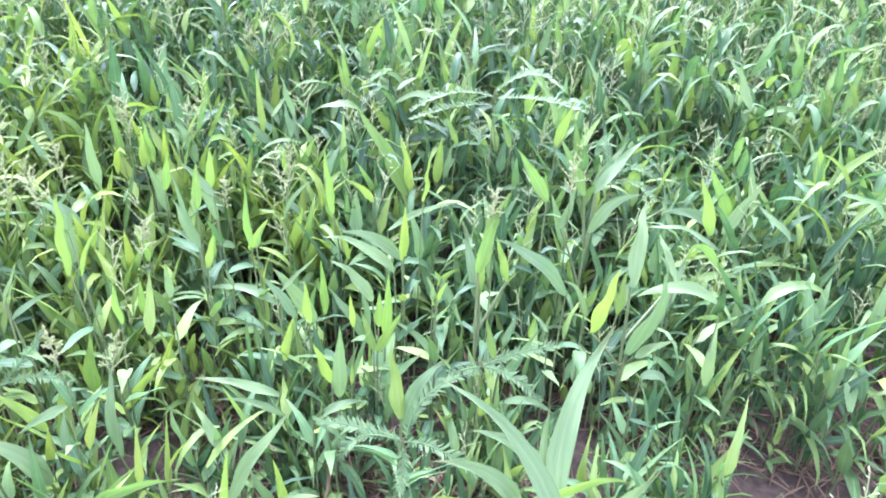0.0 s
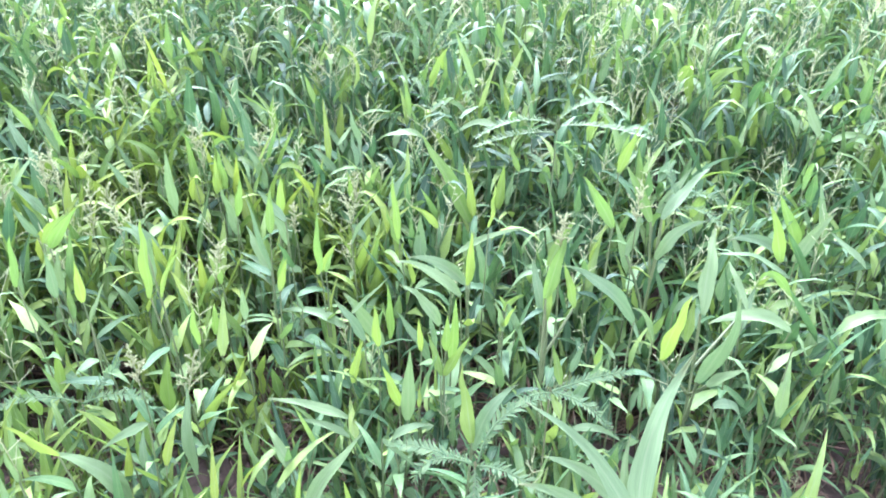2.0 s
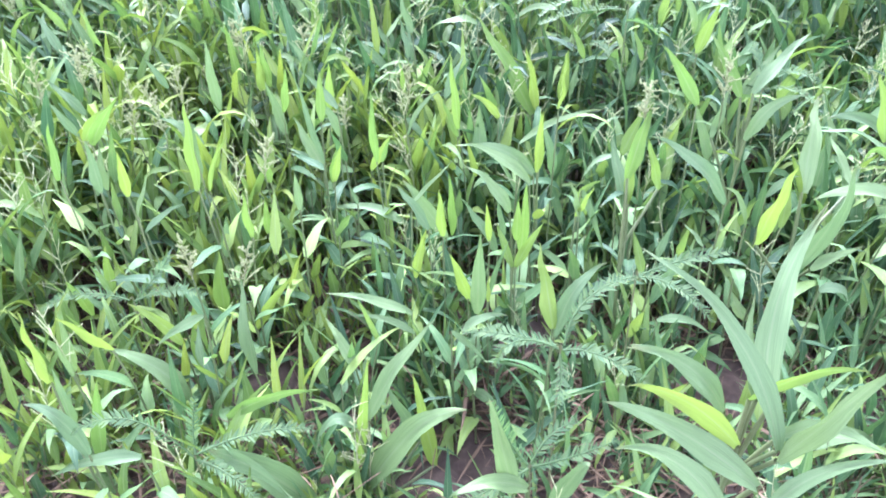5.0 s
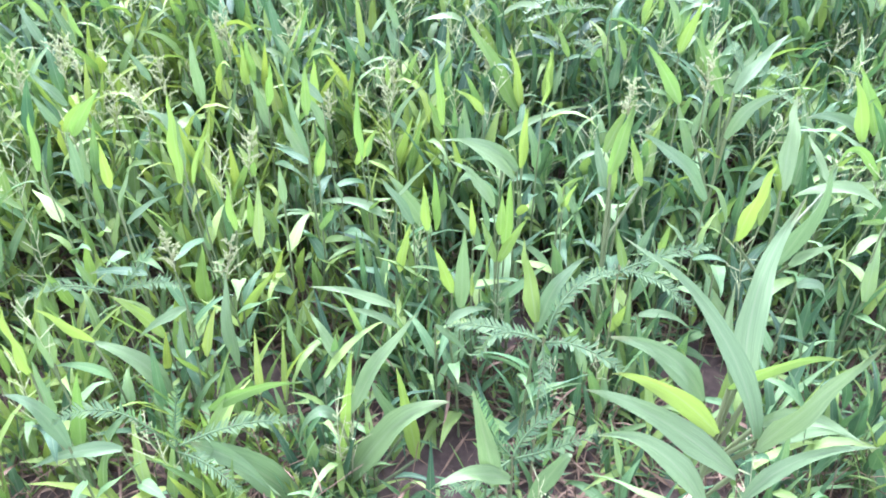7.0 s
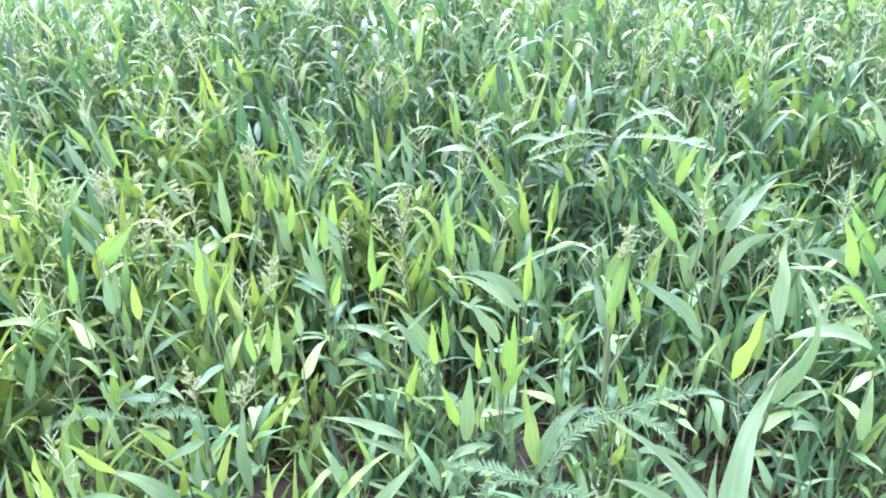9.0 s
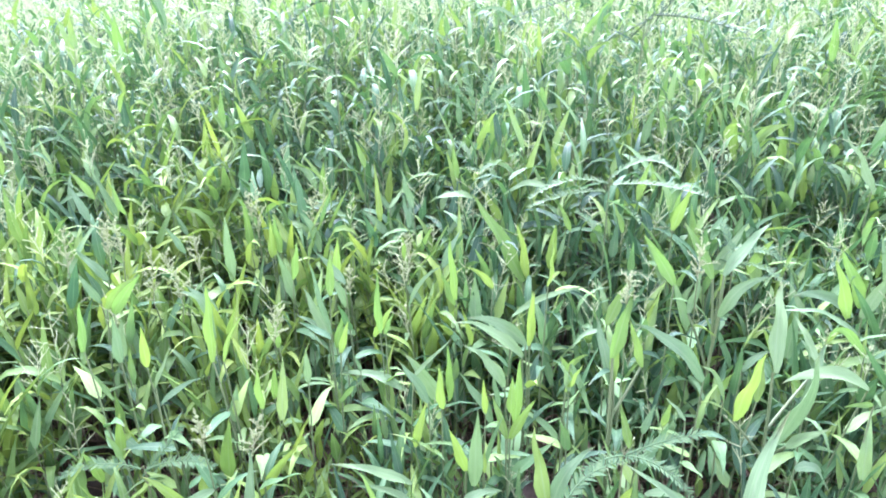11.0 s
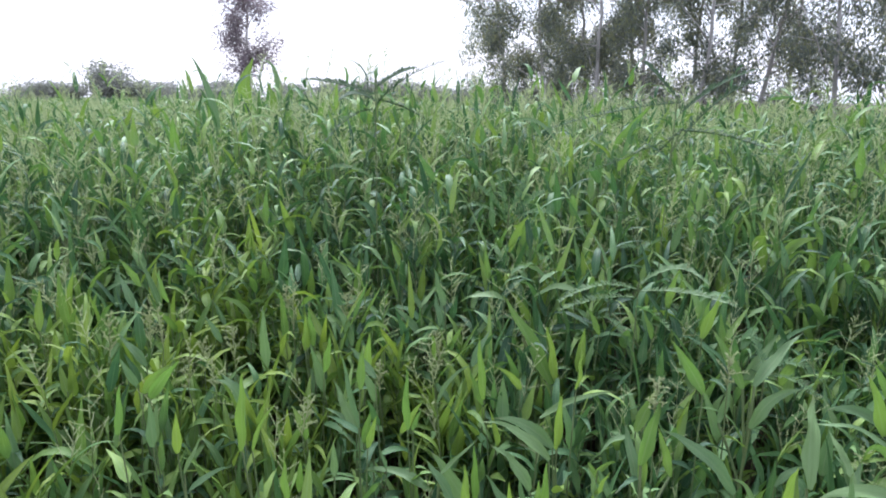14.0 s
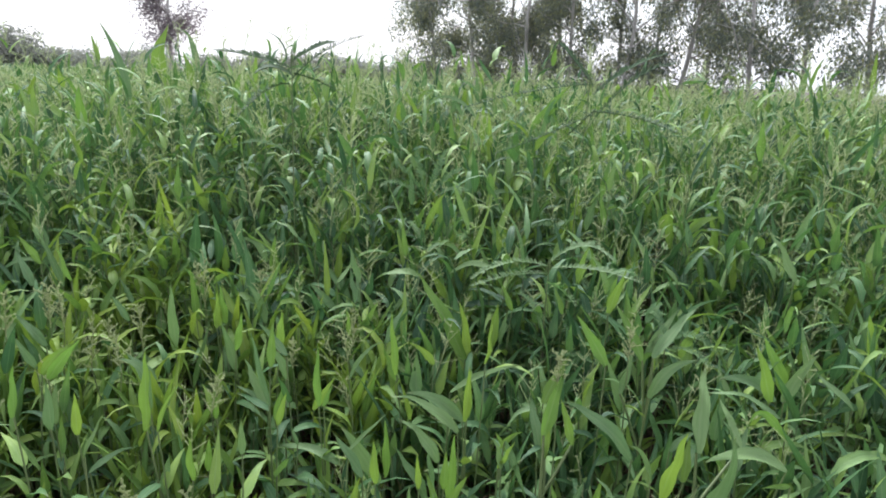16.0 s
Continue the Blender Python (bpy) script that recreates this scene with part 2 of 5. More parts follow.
def blades(sheaf, foot, az, el, length, width, curl, twist, rows=6, fold=0.25, rng=None, shape=blade_shape):
    """Arching blades from their feet: azimuth, first elevation, downward curl and twist in radians."""
    N = len(az)
    s = np.linspace(0, 1, rows)
    ang = el[:, None] - curl[:, None] * s[None, :] ** 1.3
    step = (length / (rows - 1))[:, None]
    out = np.concatenate([np.zeros((N, 1)), np.cumsum(np.cos((ang[:, 1:] + ang[:, :-1]) / 2) * step, 1)], 1)
    up = np.concatenate([np.zeros((N, 1)), np.cumsum(np.sin((ang[:, 1:] + ang[:, :-1]) / 2) * step, 1)], 1)
    d = np.stack([np.sin(az), np.cos(az), 0 * az], -1)
    mid = foot[:, None, :] + out[..., None] * d[:, None, :] + up[..., None] * np.array([0, 0, 1.0])
    tang = np.cos(ang)[..., None] * d[:, None, :] + np.sin(ang)[..., None] * np.array([0, 0, 1.0])
    flat = np.stack([np.cos(az), -np.sin(az), 0 * az], -1)[:, None, :]
    nor = np.cross(flat, tang)
    tw = (twist[:, None] * s[None, :])[..., None]
    side = np.cos(tw) * flat + np.sin(tw) * nor
    nor = np.cross(side, tang)
    half = 0.5 * width[:, None] * shape(s)[None, :]
    rip = None
    if rng is not None:
        rip = 0.10 * width[:, None] * np.sin(s[None, :] * rng.uniform(5, 12, (N, 1)) + rng.uniform(0, 6, (N, 1))) * (s[None, :] < 0.97)
    strips(sheaf, mid, side, nor, half, np.full(N, fold), rip)


def tubes(sheaf, line, radius, sides=4):
    """Round stalks along line (N,R,3) with radii (N,R)."""
    N, R, _ = line.shape
    tang = unit(np.gradient(line, axis=1))
    ref = np.where(np.abs(tang[..., 2:3]) > 0.9, np.array([1.0, 0, 0]), np.array([0, 0, 1.0]))
    e1 = unit(np.cross(tang, ref)); e2 = np.cross(tang, e1)
    a = np.linspace(0, 2 * np.pi, sides, endpoint=False)
    verts = line[:, :, None, :] + radius[:, :, None, None] * (np.cos(a)[None, None, :, None] * e1[:, :, None, :] + np.sin(a)[None, None, :, None] * e2[:, :, None, :])
    i, k = np.arange(R - 1), np.arange(sides)
    k2 = (k + 1) % sides
    b = (np.arange(N) * R * sides)[:, None, None]
    row = (i * sides)[None, :, None]
    quads = np.stack([b + row + k, b + row + k2, b + row + sides + k2, b + row + sides + k], -1)
    u = np.broadcast_to((np.arange(sides) / sides)[None, None, :], (N, R, sides))
    w = np.broadcast_to(np.linspace(0, 1, R)[None, :, None], (N, R, sides))
    sheaf.add(verts, quads, np.stack([u, w], -1))


def ribbons(sheaf, line, radius):
    """Thin flat stalks along line (N,R,3), for what is too fine to be round."""
    N, R, _ = line.shape
    side = unit(np.cross(line[:, -1] - line[:, 0], np.array([0.3, -0.9, 0.3])))[:, None, :] * radius[:, :, None]
    verts = np.stack([line - side, line + side], 2)
    b = (np.arange(N) * R * 2)[:, None] + (np.arange(R - 1) * 2)[None, :]
    quads = np.stack([b, b + 1, b + 3, b + 2], -1)
    sheaf.add(verts, quads, np.zeros((N, R, 2, 2)))


def grains(sheaf, at, along, size, rng, fat=0.42, crossed=True):
    """Small pointed grains: lozenges, two crossed ones each where they are near."""
    N = len(at)
    ref = unit(rng.normal(size=(N, 3)))
    s1 = unit(np.cross(along, ref)); s2 = np.cross(along, s1)
    for s in (s1, s2)[: 2 if crossed else 1]:
        L, W = size[:, None] * along, fat * size[:, None] * s
        verts = np.stack([at, at + 0.45 * L + 0.5 * W, at + L, at + 0.45 * L - 0.5 * W], 1)
        quads = (np.arange(N) * 4)[:, None] + np.arange(4)
        sheaf.add(verts, quads, np.broadcast_to(np.array([[0, 0], [0, 0.5], [1, 1], [1, 0.5]], float), (N, 4, 2)))


def panicles(stem, seed, top, lean, length, rng, branches=11, grain_count=7, thick=0.0007, grain=0.0042, fine=False):
    """Open flower heads on stalks that end at top (N,3), pointing along lean (N,3)."""
    N = len(top)
    s = np.linspace(0, 1, 4)
    axis = top[:, None, :] + (s[None, :, None] * length[:, None, None]) * lean[:, None, :]
    tubes(stem, axis, np.broadcast_to(np.linspace(1.5, 0.5, 4) * thick, (N, 4)), 3)
    k = np.arange(branches)
    f = np.clip(0.08 + 0.86 * k / branches + rng.normal(0, 0.05, (N, branches)), 0.02, 0.97)
    foot = top[:, None, :] + f[..., None] * length[:, None, None] * lean[:, None, :]
    az = k[None, :] * 2.4 + rng.uniform(0, 6.28, (N, 1)) + rng.normal(0, 0.3, (N, branches))
    spread = rng.uniform(0.2, 1.1, (N, branches))
    d = np.stack([np.sin(az) * np.sin(spread), np.cos(az) * np.sin(spread), np.cos(spread)], -1) + 0.5 * (lean[:, None, :] - np.array([0, 0, 1.0]))
    bl = length[:, None] * (0.52 - 0.36 * f) * rng.uniform(0.4, 1.35, (N, branches))
    t = np.linspace(0, 1, 4)
    line = foot[:, :, None, :] + (t * 1.0)[None, None, :, None] * bl[..., None, None] * d[:, :, None, :]
    line[..., 2] -= (t ** 2)[None, None, :] * bl[..., None] * 0.18
    if fine:
        ribbons(stem, line[:, :, ::3].reshape(-1, 2, 3), np.broadcast_to(np.array([1.1, 0.6]) * thick, (N * branches, 2)))
    else:
        tubes(stem, line.reshape(-1, 4, 3), np.broadcast_to(np.linspace(1.0, 0.5, 4) * thick, (N * branches, 4)), 3)
    if grain_count:
        g = (np.arange(grain_count) + 0.6) / grain_count
        pos = foot[:, :, None, :] + g[None, None, :, None] * bl[..., None, None] * d[:, :, None, :]
        pos[..., 2] -= (g ** 2)[None, None, :] * bl[..., None] * 0.18
        pos = pos.reshape(-1, 3)
        al = unit(np.repeat(d.reshape(-1, 3), grain_count, 0) + rng.normal(0, 0.5, (len(pos), 3)))
        grains(seed, pos, al, grain * rng.uniform(0.7, 1.2, len(pos)), rng, 0.42, not fine)


def culm_lines(base, height, lean, rows=5):
    """Stalk lines (N,rows,3) that bend over by lean (N,2) metres at the top."""
    s = np.linspace(0, 1, rows)
    line = base[:, None, :] + np.zeros((1, rows, 1))
    line[..., 2] += s[None, :] * height[:, None]
    line[..., :2] += (s[None, :, None] ** 1.8) * lean[:, None, :]
    return line


def on_culm(base, height, lean, f):
    p = base.copy()
    p[:, 2] += f * height
    p[:, :2] += (f ** 1.8)[:, None] * lean
    return p


def sward(n_leaf, base, height, rng, leaf, stem, head, seed, size=1.0, rows=5, headed=0.35, branches=10, grain_count=6, grain=0.0042,
          thick=0.0016, sides=4, head_thick=0.001, width=0.03, erect=0.3):
    """Grass plants written into three sheaves: upright young blades at the top, arching older ones below, stalks and grains."""
    N = len(base)
    lean = rng.normal(0, 0.10, (N, 2)) * height[:, None]
    tubes(stem, culm_lines(base, height, lean, 4), np.broadcast_to(np.linspace(1.25, 0.7, 4) * thick, (N, 4)), sides)
    phi = rng.uniform(0, 6.28, N)
    for k in range(n_leaf):
        rise = k / max(n_leaf - 1, 1)
        f = np.clip(1 - (0.34 + 0.17 / height) * (1 - rise) ** 0.9 + rng.normal(0, 0.03, N), 0.06, 0.99)
        az = phi + k * np.pi + rng.normal(0, 0.7, N)
        upright = rng.random(N) < erect * (0.5 + rise)
        el = np.where(upright, rng.normal(1.22, 0.16, N), rng.normal(0.9, 0.34, N) + 0.25 * rise)
        curl = np.where(upright, np.abs(rng.normal(0.15, 0.25, N)), np.abs(rng.normal(1.55, 0.7, N)))
        length = size * np.where(upright, 0.165, 0.185) * rng.uniform(0.65, 1.3, N)
        wid = size * width * rng.uniform(0.6, 1.25, N) * np.where(upright, 1.05, 0.9)
        blades(leaf, on_culm(base, height, lean, f), az, el, length, wid, curl, rng.normal(0, 0.8, N), rows, 0.34)
    has = rng.random(N) < headed
    if has.any():
        top = on_culm(base, height, lean, np.full(N, 1.0))[has]
        dirn = unit(np.concatenate([lean[has] * 1.5, height[has][:, None]], 1))
        panicles(head, seed, top, dirn, size * rng.uniform(0.13, 0.21, has.sum()), rng, branches, grain_count, head_thick, grain, True)


def canopy(x, y):
    """Height of the crop: low along the path's edge, rising to waist height further in."""
    r = np.hypot(x, y)
    h = np.interp(r, [0.8, 1.1, 1.6, 2.2, 2.8, 3.5, 4.5, 6.0, 9.0], [0.12, 0.18, 0.31, 0.53, 0.78, 0.98, 1.10, 1.06, 0.95])
    h = h + 0.14 * np.exp(-((x - 0.55) / 0.9) ** 2 - ((y - 4.2) / 0.9) ** 2)      # a stand of taller plants
    far = np.clip((r - 1.2) / 2, 0, 1) * np.interp(r, [5, 8], [1, 0.4])
    return h * (1 + far * (0.10 * np.sin(1.7 * x + 0.6 * y) + 0.09 * np.sin(3.1 * y - 2.2 * x + 1.0) + 0.20 * np.sin(7.3 * x + 2.1 * y) * np.sin(6.1 * y - 1.9 * x)))


def scatter(r0, r1, half, density, rng, inner=0.0):
    """Places ahead of the path, r0 to r1 metres off and within half radians to either side, in loose tufts."""
    n = int(density * (half - inner) * (r1 ** 2 - r0 ** 2))
    r = np.sqrt(rng.uniform(r0 ** 2, r1 ** 2, n)); a = rng.uniform(inner, half, n) * rng.choice([-1, 1], n)
    p = np.stack([r * np.sin(a), r * np.cos(a), 0 * r], -1)
    tuft = np.sin(8.3 * p[:, 0] + 3.0 * p[:, 1] + 1) * np.sin(7.1 * p[:, 1] - 2.7 * p[:, 0])
    edge = np.interp(p[:, 0], [-30, -2, 0.75, 1.05, 30], [0.8, 0.62, 0.62, 0.9, 1.7])      # the margin of the field along the path
    return p[(rng.random(n) < 0.62 + 0.7 * tuft) & (p[:, 1] > edge + 0.08 * np.sin(9 * p[:, 0]))]


def yellower_stand(x, y):
    """Where the yellower stand grows: near the path and to the left."""
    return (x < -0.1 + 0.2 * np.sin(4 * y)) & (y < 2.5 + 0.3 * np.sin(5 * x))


def inside(p):
    """Which places lie within the field: its far edge runs close by on one side and far off on the other."""
    return p[:, 1] < np.interp(p[:, 0], [-60, -8, 0, 2, 8, 14], [75, 45, 27, 22, 18.5, 17])


def part(name, sheaf, material, parent, label=""):
    ob = new(name, sheaf.mesh(name, material))
    ob.parent = parent
    return tagged(ob, label) if label else ob


def stuff(name, sheaf, material, label, category):
    return tagged(new(name, sheaf.mesh(name, material)), label, category, kind="stuff")


# ---- ground: one sheet of soil out to the horizon ----
def falling(x, y):
    """The land falls away gently beyond the near part of the field."""
    return -0.03 * np.maximum(np.hypot(x, y) - 5.0, 0.0)


def ground_height(x, y):
    return 0.018 * np.sin(5.1 * x + 1.3 * y) * np.sin(4.3 * y + 0.7) + 0.012 * np.sin(13 * x - 3 * y) * np.sin(11 * y + 2 * x)


def build_ground():
    k = np.linspace(-1, 1, 181)
    ax = np.sinh(k * 8.2) / np.sinh(8.2) * 1500
    X, Y = np.meshgrid(ax, ax + 1.4, indexing="ij")
    rough = np.random.default_rng(3)
    Z = falling(X, Y) + ground_height(X, Y) * np.exp(-np.hypot(X, Y) / 12) + rough.normal(0, 0.006, X.shape) * (np.hypot(X, Y) < 6)
    n = len(k)
    i, j = np.meshgrid(np.arange(n - 1), np.arange(n - 1), indexing="ij")
    a = i * n + j
    s = Sheaf()
    s.add(np.stack([X, Y, Z], -1), np.stack([a, a + n, a + n + 1, a + 1], -1), np.stack([X, Y], -1))
    tagged(new("ground", s.mesh("ground", soil_mat)), "bare brown crumbly soil under the crop", "ground", kind="structure")


build_ground()

# ---- the sward ----
def near_plants():
    """Single grass plants along the path's edge, built as a few kinds and set out as copies."""
    rng = np.random.default_rng(11)
    kinds = []
    for i in range(10):
        root = new("millet_plant")
        root.empty_display_size = 0.05
        h = np.array([0.40 + 0.02 * i])
        base = np.zeros((1, 3))
        lean = rng.normal(0, 0.08, (1, 2)) * h[0]
        s = Sheaf(); tubes(s, culm_lines(base, h, lean, 6), np.linspace(1.3, 0.7, 6)[None] * 0.0025, 6)
        part("stem", s, stem_mat, root)
        phi, n = rng.uniform(0, 6.28), 5 + i % 3
        for k in range(n):
            f = np.clip(np.array([0.24 + 0.76 * (k + 0.4) / n + rng.normal(0, 0.02)]), 0.05, 0.99)
            rise = k / (n - 1)
            s = Sheaf()
            blades(s, on_culm(base, h, lean, f), np.array([phi + k * np.pi + rng.normal(0, 0.5)]), np.array([radians(36 + 32 * rise) + rng.normal(0, 0.35)]),
                   np.array([(0.14 + 0.05 * np.sin(np.pi * (0.25 + 0.6 * rise))) * rng.uniform(0.75, 1.3)]), np.array([0.035 * rng.uniform(0.8, 1.3)]),
                   np.array([abs(rng.normal(0.55, 0.5)) * (1.15 - 0.7 * rise)]), np.array([rng.normal(0, 0.7)]), 9, 0.28, rng)
            part("leaf", s, yellower_mat if i > 4 else leaf_mat, root)
        if i % 3 == 0:
            st, sd = Sheaf(), Sheaf()
            panicles(st, sd, on_culm(base, h, lean, np.array([1.0])), np.array([[0.1, 0.0, 0.99]]), np.array([0.13]), rng, 11, 9, 0.0012, 0.007)
            head = part("flower_head", st, seed_mat, root)
            part("chaff", sd, seed_mat, head, "pale green grains")
            what = "green broad-leaved millet plant with an open seed head"
        else:
            what = "green broad-leaved millet plant, not yet in flower"
        tagged(root, what, "grass plant", "millet plants at the field's edge")
        kinds.append((root, h[0], lean[0]))
    spots = scatter(0.72, 1.85, 0.80, 200, rng)
    spots = spots[np.argsort(np.hypot(spots[:, 0], spots[:, 1]))][:290]
    for i, (x, y, _) in enumerate(spots):
        root, h, _ = kinds[i if i < len(kinds) else i % 5 + 5 * bool(yellower_stand(x, y))]
        sc = float(np.clip(canopy(x, y) / h * rng.uniform(0.7, 1.15), 0.5, 1.5))
        m = Matrix.Translation((x, y, float(ground_height(x, y)) - 0.01)) @ Matrix.Rotation(rng.uniform(0, 6.28), 4, "Z") @ Matrix.Scale(sc, 4)
        if i < len(kinds):
            root.matrix_basis = m
        else:
            copy_thing(root, m)
    return np.hypot(*spots[-1, :2])


def field(reach):
    rng = np.random.default_rng(5)
    layers = [  # r0, r1, half angle, plants a square metre, blades, blade rows, headed, branches, grains, grain size, stalk, head stalk, size, width
        (0.80, reach, 0.80, 230, 5, 6, 0.08, 9, 8, 0.0062, 0.0020, 0.0011, 0.92, 0.027),
        (reach, 3.0, 0.80, 520, 6, 6, 0.12, 11, 9, 0.0070, 0.0021, 0.0010, 1.05, 0.031),
        (3.0, 5.0, 0.78, 440, 6, 6, 0.40, 11, 9, 0.0085, 0.0022, 0.0013, 1.04, 0.030),
        (5.0, 9.0, 0.78, 165, 6, 5, 0.65, 10, 7, 0.013, 0.0026, 0.0018, 1.25, 0.031),
        (9.0, 18.0, 0.76, 44, 5, 3, 0.4, 8, 2, 0.022, 0.004, 0.0035, 1.7, 0.036),
        (18.0, 36.0, 0.74, 12, 5, 3, 0.4, 5, 1, 0.034, 0.008, 0.006, 2.3, 0.05),
    ]
    layers += [  # low seedlings, the flanks, the far end
        (0.66, 1.7, 0.80, 170, 5, 5, 0.0, 6, 3, 0.006, 0.0018, 0.001, 0.72, 0.026),
        (0.66, 3.6, 1.55, 130, 5, 4, 0.12, 8, 3, 0.012, 0.003, 0.002, 1.1, 0.033),
        (3.6, 15.0, 1.53, 52, 5, 4, 0.25, 8, 3, 0.014, 0.003, 0.002, 1.4, 0.034),
        (36.0, 75.0, 0.74, 2.0, 5, 3, 0.4, 4, 0, 0.06, 0.015, 0.012, 3.0, 0.12),
    ]
    for i, (r0, r1, half, dens, nl, rows, headed, br, gr, gs, thick, hthick, size, width) in enumerate(layers):
        leaf, stem, head, seed = Sheaf(), Sheaf(), Sheaf(), Sheaf()
        p = scatter(r0, r1, half, dens, rng, 0.78 if half > 1 else 0.0)
        p = p[inside(p)]
        p[:, 2] = falling(p[:, 0], p[:, 1]) + ground_height(p[:, 0], p[:, 1]) * np.exp(-np.hypot(p[:, 0], p[:, 1]) / 12) - 0.01
        h = canopy(p[:, 0], p[:, 1]) * rng.uniform(0.60, 1.14, len(p)) * (0.6 if r1 < 1.8 and r0 < 0.7 else 1)
        tall = (rng.random(len(p)) > 0.90) & (r0 < 9)
        h = h * (0.88 if r0 >= 9 else 1)
        h = h * (1 + 0.3 * tall * (2.5 < r0 < 6))
        h = np.minimum(h, np.where(tall, rng.uniform(1.15, 1.46, len(p)), rng.uniform(1.0, 1.28, len(p))))
        # most plants of the yellower stand get their own blade sheaf
        young = yellower_stand(p[:, 0], p[:, 1]) & (rng.random(len(p)) < 0.8)
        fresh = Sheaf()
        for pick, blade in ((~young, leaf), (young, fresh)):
            if pick.any():
                sward(nl, p[pick], h[pick], rng, blade, stem, head, seed, size, rows, headed, br, gr, gs, thick, 3, hthick, width,
                      np.interp(np.hypot(p[pick][:, 0], p[pick][:, 1]), [1.6, 2.2, 2.8], [0.5, 0.32, 0.17]))
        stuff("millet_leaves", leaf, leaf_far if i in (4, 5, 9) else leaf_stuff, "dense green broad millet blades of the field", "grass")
        if fresh.n:
            stuff("young_millet_leaves", fresh, yellower_stuff, "yellow-green broad blades of the near left millet", "grass")
        stuff("millet_stalks", stem, stem_mat, "thin green stalks of the millet", "grass")
        if not headed:
            continue
        stuff("flower_branches", head, seed_mat, "pale branching flower heads above the millet", "grass")
        if gr:
            stuff("millet_grains", seed, seed_mat, "pale green millet grains on open seed heads", "grass")


def litter():
    rng = np.random.default_rng(8)
    s = Sheaf()
    p = scatter(0.5, 3.0, 1.5, 2400, rng)
    p[:, 2] = ground_height(p[:, 0], p[:, 1]) + rng.uniform(0.004, 0.03, len(p))
    n = len(p)
    blades(s, p, rng.uniform(0, 6.28, n), rng.normal(0.05, 0.2, n), rng.uniform(0.03, 0.19, n), rng.uniform(0.002, 0.010, n), rng.normal(0.1, 0.5, n), rng.normal(0, 1.2, n), 4, 0.2)
    stuff("straw_litter", s, straw_mat, "dry brown straw and dead leaves on the soil", "plant litter")
    q = scatter(0.75, 2.4, 0.8, 190, rng)
    q[:, 2] = ground_height(q[:, 0], q[:, 1]) - 0.01
    m = len(q)
    t, dead = Sheaf(), Sheaf()
    h = rng.uniform(0.07, 0.26, m)
    lean = rng.normal(0, 0.35, (m, 2)) * h[:, None]
    tubes(t, culm_lines(q, h, lean, 4), np.broadcast_to(np.linspace(1.2, 0.7, 4) * 0.0014, (m, 4)), 4)
    blades(dead, on_culm(q, h, lean, rng.uniform(0.3, 0.9, m)), rng.uniform(0, 6.28, m), rng.normal(0.2, 0.5, m), rng.uniform(0.05, 0.13, m),
           rng.uniform(0.004, 0.011, m), rng.uniform(0.6, 2.4, m), rng.normal(0, 1.2, m), 5, 0.4)
    stuff("dry_stalks", t, straw_mat, "thin dead straw-coloured stalks standing among the millet", "plant litter")
    stuff("withered_leaves", dead, straw_mat, "narrow withered brown leaves hanging on dead stalks", "plant litter")


field(near_plants())
litter()

# ---- plants that stand out from the sward ----
prng = np.random.default_rng(21)


def arc(foot, tip, bow, rows):
    """A bent line (rows,3) from foot to tip that passes bow off the chord's middle."""
    a, b, w = (np.array(v, float) for v in (foot, tip, bow))
    if np.linalg.norm(w) < 0.004:
        w = np.array([0, 0, 0.05]) * np.linalg.norm(b - a)
    c = (a + b) / 2 + 2 * w
    t = np.linspace(0, 1, rows)[:, None]
    return (1 - t) ** 2 * a + 2 * t * (1 - t) * c + t ** 2 * b


def single_blade(foot, tip, bow, width, young, rows=13):
    """One broad blade along an arc; young ones stand with their face to the light, older ones lie flatter."""
    mid = arc(foot, tip, bow, rows)[None]
    tang = unit(np.gradient(mid, axis=1))
    face = np.array([prng.normal(0, 0.3), -0.85, 0.25]) if young else np.array([prng.normal(0, 0.3), -0.55, 0.8])
    side = unit(np.cross(tang, face))
    nor = np.cross(side, tang)
    s = np.linspace(0, 1, rows)
    tw = (prng.normal(0, 0.35) * s)[None, :, None]
    side, nor = np.cos(tw) * side + np.sin(tw) * nor, np.cos(tw) * nor - np.sin(tw) * side
    long = np.linalg.norm(np.subtract(tip, foot))
    full, taper = (0.27, 1.3) if long > 0.27 else (0.24, 1.15)
    width = min(width, (0.24 if long < 0.27 else 0.42) * long)
    half = 0.44 * width * blade_shape(s, full, taper)[None]
    rip = 0.13 * width * np.sin(s * prng.uniform(7, 14) + prng.uniform(0, 6))[None] * (s < 0.95)
    sh = Sheaf()
    strips(sh, mid, side, nor, half, np.array([0.42]), rip)
    return sh


def stalk_to(sheaf, a, b, r0, r1, rows=6, sides=6):
    a, b = np.array(a, float), np.array(b, float)
    t = np.linspace(0, 1, rows)[:, None]
    line = a + t * (b - a)
    line[:, :2] += (t * (1 - t)) * prng.normal(0, 0.05, 2) * np.linalg.norm(b - a)
    tubes(sheaf, line[None], np.linspace(r0, r1, rows)[None], sides)
    return line


def shift(v, root):
    return (v[0] - root[0], v[1] - root[1], max(v[2], 0.02) - root[2])


def rooted(name, x, y):
    root = new(name)
    root.location = (x, y, float(ground_height(x, y)) - 0.012)
    root.empty_display_size = 0.05
    return root


